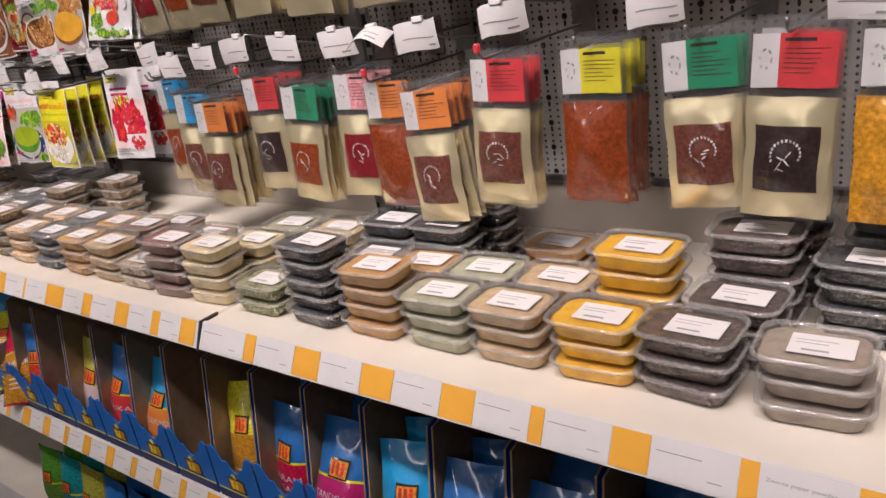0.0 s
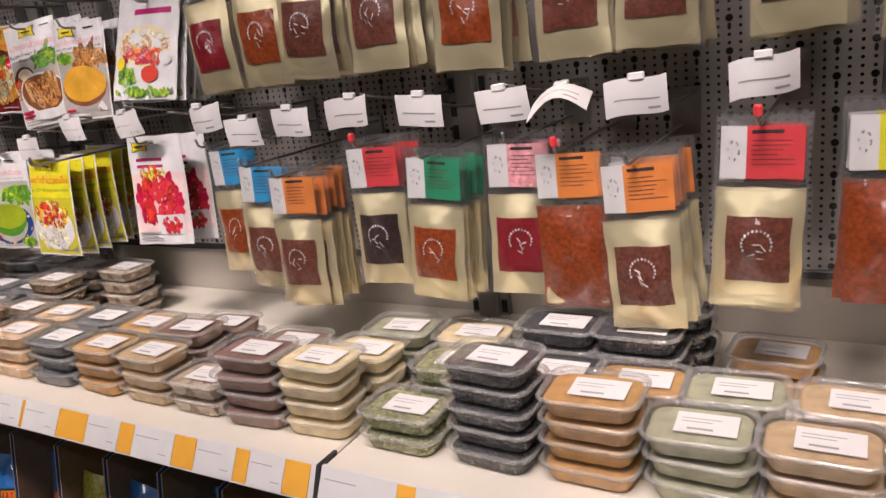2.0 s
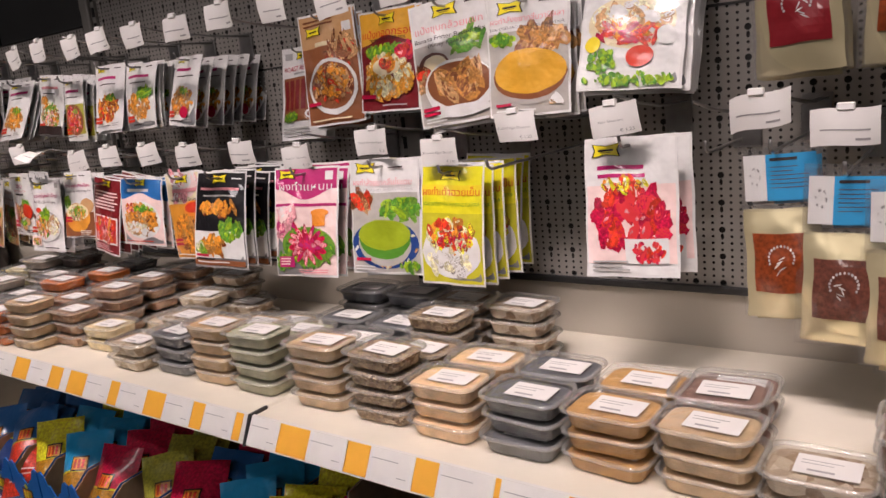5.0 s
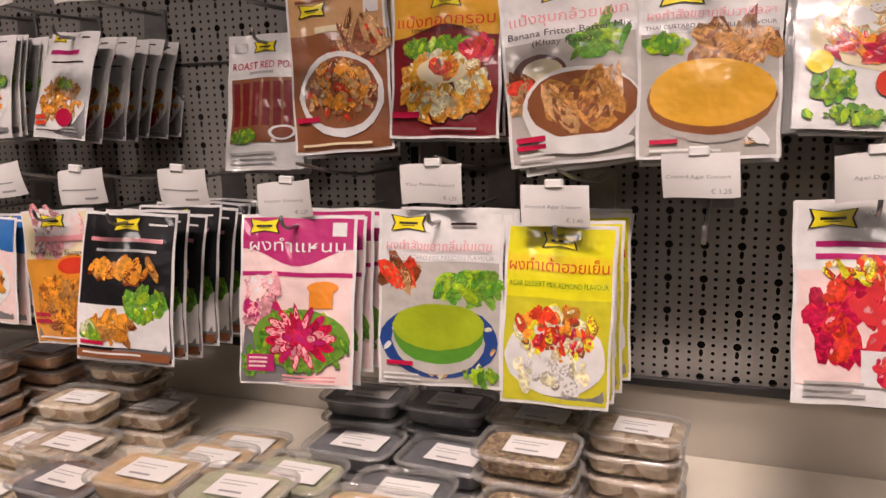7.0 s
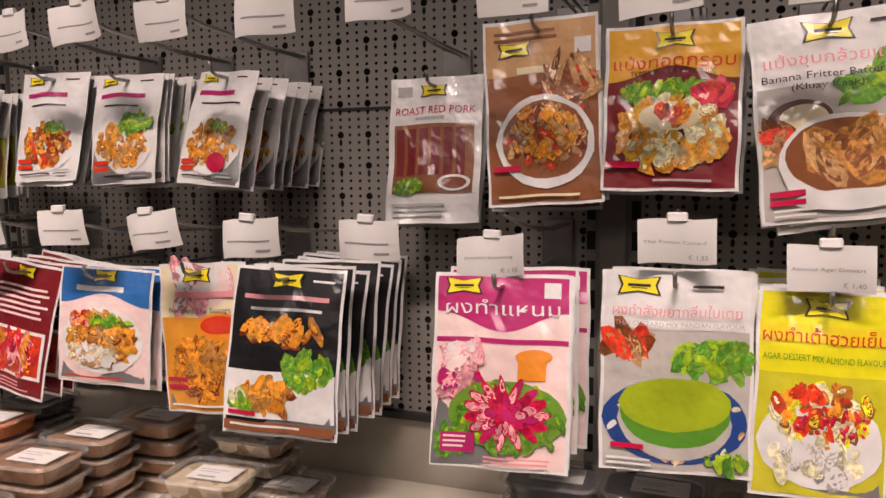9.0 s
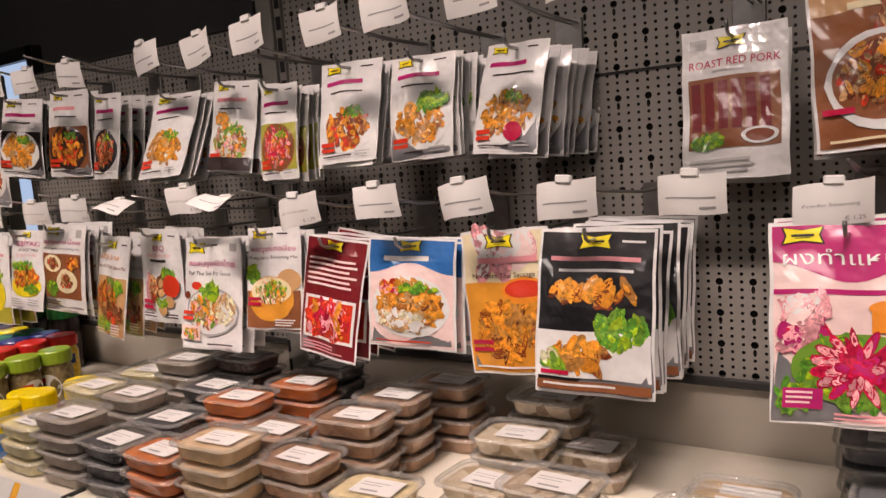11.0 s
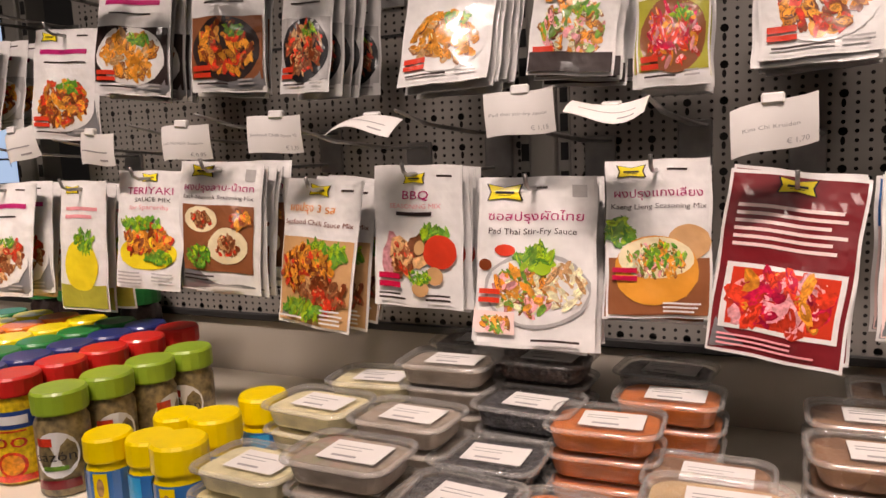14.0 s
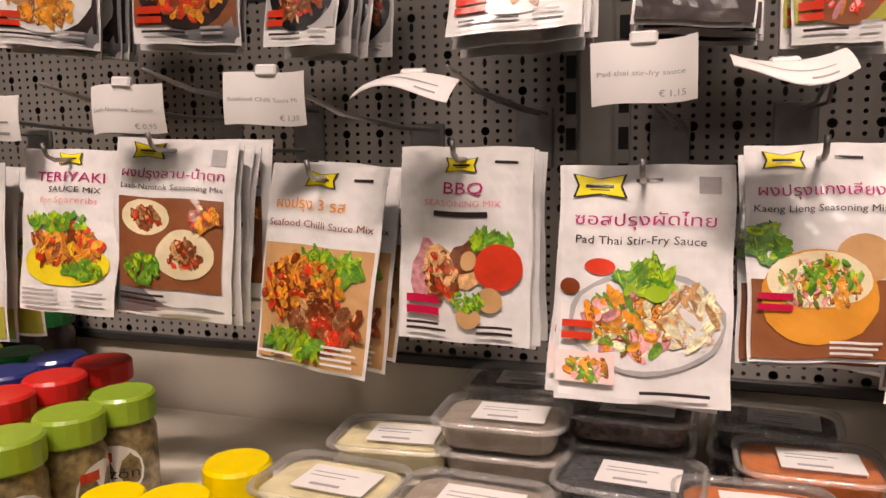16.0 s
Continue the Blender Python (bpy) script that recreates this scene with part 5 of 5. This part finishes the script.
STACKS = [  # x, y, how many, what
    "0.988 0.104 4 slate", "0.857 0.101 3 grey_powder", "0.736 0.098 3 cloves", "0.632 0.096 3 turmeric", "0.520 0.094 3 tan", "0.413 0.092 3 sage", "0.306 0.090 4 amber", "0.193 0.087 5 pepper",
    "0.076 0.084 2 herb", "-0.047 0.082 4 cream", "-0.150 0.078 4 cocoa", "-0.255 0.081 2 nuts", "-0.359 0.081 3 tan", "-0.467 0.081 3 amber", "-0.577 0.082 3 slate", "-0.694 0.082 3 peach",
    "-0.802 0.084 4 seeds", "-0.922 0.086 4 tan", "-1.060 0.088 4 sage", "-1.168 0.089 4 tan", "-1.278 0.091 3 slate", "-1.390 0.073 2 almonds", "0.761 0.180 3 cloves", "0.649 0.178 5 turmeric",
    "0.541 0.175 3 tan", "0.434 0.173 3 sage", "0.331 0.171 3 amber", "0.234 0.169 3 pepper", "0.104 0.166 3 herb", "-0.036 0.164 3 cream", "-0.160 0.162 3 cocoa", "-0.371 0.164 3 cocoa",
    "-0.463 0.164 3 amber", "-0.576 0.165 3 slate", "-0.684 0.165 3 peach", "-0.798 0.166 3 seeds", "-0.930 0.170 3 slate", "-1.054 0.172 3 sage", "-1.167 0.174 3 tan", "-1.345 0.157 3 nuts",
    "0.882 0.262 4 pepper", "0.761 0.259 5 cloves", "0.314 0.251 4 pepper", "0.212 0.249 4 pepper", "0.087 0.246 3 cream", "-0.026 0.246 3 sage", "-0.377 0.247 2 cocoa", "-0.818 0.248 4 seeds",
    "-0.910 0.254 3 slate", "-1.023 0.256 3 slate", "-1.176 0.258 2 tan", "0.895 0.341 5 slate", "0.775 0.339 5 cloves", "0.454 0.333 2 amber", "0.333 0.330 4 pepper", "-0.721 0.330 4 nuts",
    "-0.828 0.330 4 nuts", "-0.936 0.338 4 slate", "-1.043 0.340 4 slate", "-1.372 0.326 2 nuts", "-1.442 0.189 2 almonds", "-1.446 0.270 3 almonds", "-1.430 0.350 4 nuts", "-1.552 0.115 2 cream",
    "-1.660 0.110 3 cinnamon", "-1.636 0.195 4 cinnamon", "-1.640 0.280 4 cinnamon", "-1.600 0.362 4 cinnamon", "-1.745 0.062 4 tan", "-1.848 0.055 3 orange", "-1.858 0.196 4 orange", "-1.815 0.285 4 orange",
    "-1.765 0.165 3 cinnamon", "-1.945 0.055 3 pepper", "-1.955 0.145 3 pepper", "-2.045 0.050 4 grey_powder", "-2.040 0.150 4 grey_powder", "-2.045 0.255 5 grey_powder", "-1.950 0.300 5 cloves", "-1.830 0.372 4 pepper",
    "-2.050 0.345 5 cloves", "-2.155 0.050 3 beige", "-2.150 0.150 4 beige", "-2.135 0.250 4 beige", "-1.940 0.220 4 pepper",
]
for line in STACKS:
    x, y, n, kind = line.split()
    stack(float(x), float(y), int(n), kind, rt.uniform(-3, 3))

# ---- seasoning jars ----


def jar(name, label, r0, h, body, cap, cap_h, ops):
    e = thing(name, label, "seasoning jar", "seasoning jars")
    b = Build().lathe([(r0 * 0.9, 0), (r0, 0.003), (r0, h - cap_h - 0.012), (r0 * 0.86, h - cap_h - 0.002), (r0 * 0.86, h - cap_h + 0.004)], body, n=24)
    b.done("jar_body", e, "", True)
    b = Build()
    n = 36
    prof = [(1.0, h - cap_h), (1.02, h - cap_h + 0.002), (1.02, h - 0.003), (0.94, h), (0.8, h)]
    v = [(r0 * k * (1 + 0.012 * (i % 2)) * math.cos(2 * math.pi * i / n), r0 * k * (1 + 0.012 * (i % 2)) * math.sin(2 * math.pi * i / n), z) for k, z in prof for i in range(n)]
    f = [(a * n + i, a * n + (i + 1) % n, (a + 1) * n + (i + 1) % n, (a + 1) * n + i) for a in range(len(prof) - 1) for i in range(n)] + [tuple((len(prof) - 1) * n + i for i in range(n)), tuple(range(n))[::-1]]
    b.add(v, f, cap).done("cap", e, "ridged plastic cap")
    b = Build()
    on = lambda a, z, o=0.0: ((r0 + 0.0006 + o) * math.sin(a), -(r0 + 0.0006 + o) * math.cos(a), z)
    for k, (kind, a0, a1, z0, z1, m) in enumerate(ops):
        o = 0.0002 * k
        if kind == "band":
            q = 12
            b.add([on(a0 + (a1 - a0) * i / q, z, o) for z in (z0, z1) for i in range(q + 1)], [(i, i + 1, q + 2 + i, q + 1 + i) for i in range(q)], m)
        elif kind == "disc":
            q = 18
            b.add([on(a0, z0, o)] + [on(a0 + a1 * math.cos(6.283 * i / q), z0 + z1 * math.sin(6.283 * i / q), o) for i in range(q)], [(0, 1 + i, 1 + (i + 1) % q) for i in range(q)], m)
        else:
            put_words(b, kind, 0, 0, (a1 - a0) * r0, z1, m, lambda u, z, c=(a0 + a1) / 2, o=o: on(c + u / r0, z0 + z, o + 0.0004))
    b.done("jar_label", e, "printed label")
    return e


glass_fill = [material("seasoning_fill", (0.16, 0.12, 0.06), 0.35, noise=0.4, scale=120, second=(0.34, 0.26, 0.12), coat=0.6), ink("p_yellow", (0, 0, 0)), ink("jar_yellow", (0.86, 0.55, 0.02))]
CAPS = {"red": (0.62, 0.02, 0.015), "navy": (0.02, 0.03, 0.16), "green": (0.02, 0.22, 0.05), "yellow": (0.88, 0.72, 0.01), "orange": (0.80, 0.20, 0.02), "lime": (0.26, 0.40, 0.03), "canary": (0.92, 0.68, 0.0)}
for k, c in CAPS.items():
    M["cap_" + k] = material("cap_" + k, c, 0.38, noise=0.06, scale=40, coat=0.2)
FACE = -0.5
for col, (x, cap) in enumerate(((-2.505, "red"), (-2.566, "navy"), (-2.627, "green"), (-2.688, "yellow"), (-2.749, "orange"), (-2.810, "yellow"), (-2.871, "green"))):
    band = {"red": "p_navy", "navy": "p_navy", "green": "p_navy"}.get(cap, "p_red")
    j = jar("seasoning_jar", f"yellow plastic seasoning jar with a {cap} cap", 0.0285, 0.124, M["jar_yellow"], M["cap_" + cap], 0.022,
            [("band", -1.4 + 0.7, 1.4 + 0.7, 0.0075, 0.0950, M["jar_yellow"]), ("band", -1.2 + 0.7, 1.2 + 0.7, 0.0663, 0.0863, M[band]), ("band", -0.7 + 0.7, 0.7 + 0.7, 0.0713, 0.0813, M["p_white"]), ("band", -0.8 + 0.7, 0.6 + 0.7, 0.0625, 0.0644, M["p_red"]),
             ("bo", -0.6 + 0.7, 0.6 + 0.7, 0.0450, 0.0250, M["p_red"]), ("disc", 0.7, 0.55, 0.0250, 0.0150, M["p_red" if cap == "red" else "p_dark"]), ("disc", 0.7, 0.42, 0.0250, 0.0119, M["p_orange"]), ("band", -0.9 + 0.7, 0.9 + 0.7, 0.0050, 0.0125, M["p_red" if cap != "navy" else "p_navy"])])
    for i in range(5):
        m = pose(x + 0.004 * i, 0.062 + 0.0585 * i, SH + 0.0005, 0, 0, -6 + (i * 17 + col * 7) % 13)
        if i:
            copy_thing(j, m)
        else:
            j.matrix_basis = m
j = jar("seasoning_jar", "clear jar of dried seasoning with a lime green cap", 0.0285, 0.116, glass_fill[0], M["cap_lime"], 0.025,
        [("disc", 0.6, 0.85, 0.048, 0.026, M["p_white"]), ("band", -0.1, 0.5, 0.058, 0.067, M["p_red"]), ("saz\u00f3n", -0.15, 1.3, 0.042, 0.015, M["p_black"]), ("band", 0.1, 1.0, 0.031, 0.036, M["p_leaf"]), ("band", -0.2, 1.4, 0.010, 0.020, M["p_maroon"])])
for i in range(4):
    m = pose(-2.428 + 0.006 * i, 0.060 + 0.0585 * i, SH + 0.0005, 0, 0, (0, 25, 60, -12)[i])
    if i:
        copy_thing(j, m)
    else:
        j.matrix_basis = m
j = jar("seasoning_jar", "squat yellow jar with a canary yellow cap and blue label", 0.0245, 0.076, M["cap_canary"], M["cap_canary"], 0.026, [("band", -1.7, 2.2, 0.006, 0.042, M["p_blue"]), ("band", 0.1, 0.7, 0.009, 0.040, M["cap_canary"]), ("disc", 0.4, 0.15, 0.025, 0.010, M["p_tan"]), ("band", -1.2, -0.4, 0.009, 0.040, M["p_sky"])])
for i, (x, y, s) in enumerate(((-2.352, 0.055, 1.0), (-2.300, 0.064, 1.0), (-2.246, 0.050, 1.12), (-2.262, 0.118, 1.12), (-2.255, 0.190, 1.12), (-2.325, 0.125, 1.0))):
    m = pose(x, y, SH + 0.0005, 0, 0, (0, 40, -10, 25, 70, 10)[i]) @ Matrix.Diagonal((s, s, s, 1))
    if i:
        c = copy_thing(j, m)
        c.scale = (s, s, s)
    else:
        j.matrix_basis = m
j = jar("seasoning_jar", "dark glass jar with a dark green cap at the shelf back", 0.033, 0.150, M["p_dark"], M["cap_green"], 0.03, [("band", -1, 1, 0.03, 0.07, M["p_green"])])
for i in range(4):
    m = pose(-2.70 - 0.075 * i, 0.425, SH + 0.0005, 0, 0, 30 * i)
    if i:
        copy_thing(j, m)
    else:
        j.matrix_basis = m

# ---- cardboard trays and spice bags on the shelf below ----
LOW = SH - PITCH
WT, DT = 0.122, 0.40


def tray(x, z, seed, wall=0.285):
    e = thing("display_tray", "blue printed cardboard display tray with a cut-away front", "display tray", "cardboard display trays", pose(x, 0.006, z + 0.0005))
    t = 0.003
    for s, nm in ((0.0, "side_wall"), (WT - t - 0.002, "side_wall")):
        p = [(0.004, 0.0), (DT, 0.0), (DT, wall), (0.20, wall), (0.045, wall * 0.92), (0.012, 0.092), (0.004, 0.086)]
        n = len(p)
        v = [(s, a, c) for a, c in p] + [(s + t, a, c) for a, c in p]
        f = [tuple(range(n)), tuple(range(2 * n - 1, n - 1, -1))] + [(i, i + n, (i + 1) % n + n, (i + 1) % n) for i in range(n)]
        w_ = Build().add(v, f, M["card"])
        w_.m = [w_.m[0]] * len(w_.m)
        ob = w_.done(nm, e, "plain brown cardboard side")
        edge = Build().add([(s - 0.0006 if s == 0 else s + t + 0.0006, a, c) for a, c in p], [tuple(range(n)) if s == 0 else tuple(range(n))[::-1]], M["tray"])
        edge.done("printed_side", ob, "blue printed outer side")
    Build().box(0.004, WT - 0.006, DT - 0.004, DT - 0.001, 0.001, wall, M["card"]).done("back_wall", e)
    Build().box(0.004, WT - 0.006, 0.006, DT - 0.006, 0.0, 0.003, M["card"]).done("base", e)
    r = random.Random(seed)
    top = [(0.0, 0.108), (0.010, 0.113), (0.020, 0.106), (0.025, 0.094), (0.032, 0.084), (0.044, 0.086), (0.050, 0.074), (0.060, 0.066), (0.072, 0.068), (0.078, 0.078), (0.088, 0.082), (0.094, 0.094), (0.100, 0.106), (0.110, 0.113), (WT - 0.002, 0.106)]
    v = [(a, y, 0.0) for a, _ in top for y in (0,)] + [(a, 0, c) for a, c in top] + [(a, 0.003, 0.0) for a, _ in top] + [(a, 0.003, c) for a, c in top]
    n = len(top)
    f = [(i, i + 1, n + i + 1, n + i) for i in range(n - 1)] + [(2 * n + i + 1, 2 * n + i, 3 * n + i, 3 * n + i + 1) for i in range(n - 1)] + [(n + i, n + i + 1, 3 * n + i + 1, 3 * n + i) for i in range(n - 1)] + [(0, n, 3 * n, 2 * n), (n - 1, 3 * n - 1, 4 * n - 1, 2 * n - 1)]
    fr = mesh_ob("front_panel", v, f, M["tray"], e, "blue scalloped front panel")
    Build().box(0.001, WT - 0.003, -0.0008, -0.0002, 0.001, 0.020, M["navy"]).box(0.001, WT - 0.003, -0.0010, -0.0004, 0.020, 0.0222, M["lime"]).done("printed_band", fr, "navy and lime printed band")
    b = Build().box(0.038, 0.082, -0.0014, -0.0006, 0.026, 0.054, M["p_dark"]).box(0.0415, 0.0785, -0.0018, -0.001, 0.029, 0.051, M["p_orange"])
    for a in (0.046, 0.0565, 0.067):
        b.box(a, a + 0.0062, -0.0022, -0.0016, 0.032, 0.048, M["p_yellow"])
    for a in (-0.9, -0.45, 0, 0.45, 0.9):
        b.tube([(0.060, -0.0012, 0.054), (0.060 + 0.012 * math.sin(a), -0.0012, 0.054 + 0.012 * math.cos(a))], 0.0007, M["lime"], 4)
    tagged(b.done("printed_emblem", fr, "plain orange emblem block with rays"), kind="stuff")


def bag(seed, top, low, words, label, w=0.112, h=0.212):
    at = sheet(w, h, 0.030, seed, 0.06)
    r = random.Random(seed)
    e = thing("spice_bag", label, "spice bag", "spice bags in trays")
    b = Build()
    sheet_mesh(b, at, M[top], M[top])
    b.done("bag_body", e, "crinkled glossy film", True)
    b = Build()
    patch(b, at, -0.48, 0.48, 0.42, 0.98, M[low], 0.0010, 0.0)
    patch(b, at, -0.48, 0.48, 0.405, 0.425, M["p_lemon"], 0.0014)
    patch(b, at, -0.17, 0.17, 0.27, 0.42, M["p_dark"], 0.0018)
    patch(b, at, -0.145, 0.145, 0.285, 0.405, M["p_orange"], 0.0022)
    for u in (-0.11, -0.03, 0.05):
        patch(b, at, u, u + 0.05, 0.3, 0.39, M["p_red"], 0.0026, nu=2)
    for k, wd in enumerate(words):
        put_words(b, wd, 0, 0, w * 0.74, h * 0.075, M["p_white"], lambda u, z, v0=0.58 + 0.09 * k: at(u / w, v0 - z / h, 0.0022))
    for k in range(3):
        patch(b, at, -0.3, 0.3 - r.uniform(0, 0.2), 0.72 + 0.05 * k, 0.735 + 0.05 * k, M["p_blush"], 0.0018)
    b.done("bag_print", e, "printed panel with a plain emblem block")
    return e


BAGS = {
    "garam": ("p_blue", "p_crimson", ("GARAM", "MASALA"), "blue and crimson bag of garam masala in its tray"), "tandoori": ("p_blue", "p_magenta", ("TANDOORI", "MASALA"), "blue and pink bag of tandoori masala"),
    "paprika": ("p_blue", "p_cardred", ("PAPRIKA",), "blue and red bag of paprika"), "ginger": ("p_sky", "p_cardorange", ("GINGER POWDER",), "blue and orange bag of ginger powder"), "hot": ("p_blue", "p_rust", ("HOT", "CURRY"), "blue and brown bag of hot curry powder"),
    "red": ("p_blue", "p_red", (), "bright red glossy spice bag"), "amber": ("p_sky", "p_mustard", (), "amber spice bag with a blue top"), "crimson": ("p_crimson", "p_mustard", ("TURMERIC",), "crimson and yellow glossy spice bag"), "cumin": ("p_blue", "p_magenta", ("CUMIN",), "blue and purple bag of cumin"),
    "whole": ("p_olive", "p_blush", (), "clear bag of whole spice with a white label"), "green": ("p_green", "p_leaf", (), "small green glossy film spice bag"), "teal": ("p_teal", "p_teal", (), "small teal glossy film spice bag"), "blue": ("p_blue", "p_navy", (), "dark blue glossy spice bag"), "yellow": ("p_yellow", "p_mustard", (), "yellow clear film spice bag"),
}
MADE = {}


def put_bag(kind, x, y, z, lean, yaw, roll=0.0):
    m = pose(x, y, z + 0.198, lean, roll, yaw)
    if kind not in MADE:
        MADE[kind] = bag(700 + len(MADE), *BAGS[kind])
        MADE[kind].matrix_basis = m
    else:
        copy_thing(MADE[kind], m)


FILL = {-9: "amber", -8: "yellow", -7: "crimson", -6: "red", -5: "cumin", -4: "whole", -3: "paprika", -2: "ginger", -1: "", 0: "yellow hot", 1: "garam", 2: "tandoori", 3: "amber", 4: "blue", 5: "blue", 6: "blue", 7: "hot", -10: "crimson red", -11: "whole", -12: "crimson", -13: "amber", -14: "yellow amber", -15: "red", -16: "blue"}
rb = random.Random(3)
for k, names in FILL.items():
    x = -0.118 + 0.1265 * k
    shallow = k < -6
    tray(x, LOW, k, 0.13 if shallow else 0.285)
    many = names.split()
    for i in range(3 if shallow else 2 if len(many) == 1 else len(many)):
        if many:
            nm = many[i % len(many)]
            off = 0.0 if len(many) == 1 else (i - 0.5) * 0.02
            lean, yaw = (-38, 24) if shallow else (-22, 6)
            put_bag(nm, x + 0.060 + off + rb.uniform(-0.004, 0.004), (0.100 if shallow else 0.072) + 0.06 * i + rb.uniform(0, 0.03), LOW - 0.004 - rb.uniform(0, 0.012) - (0.030 if shallow else 0.0), lean + rb.uniform(-9, 9), yaw + rb.uniform(-14, 14), rb.uniform(-8, 8))
for k, nm in enumerate(("green", "teal", "whole", "blue", "red", "green")):
    put_bag(nm, -0.95 + 0.1 * k, 0.04, LOW - PITCH, -8, 5 - 3 * k)
    put_bag(nm, -0.95 + 0.1 * k, 0.10, LOW - PITCH, -8, 5 - 3 * k)
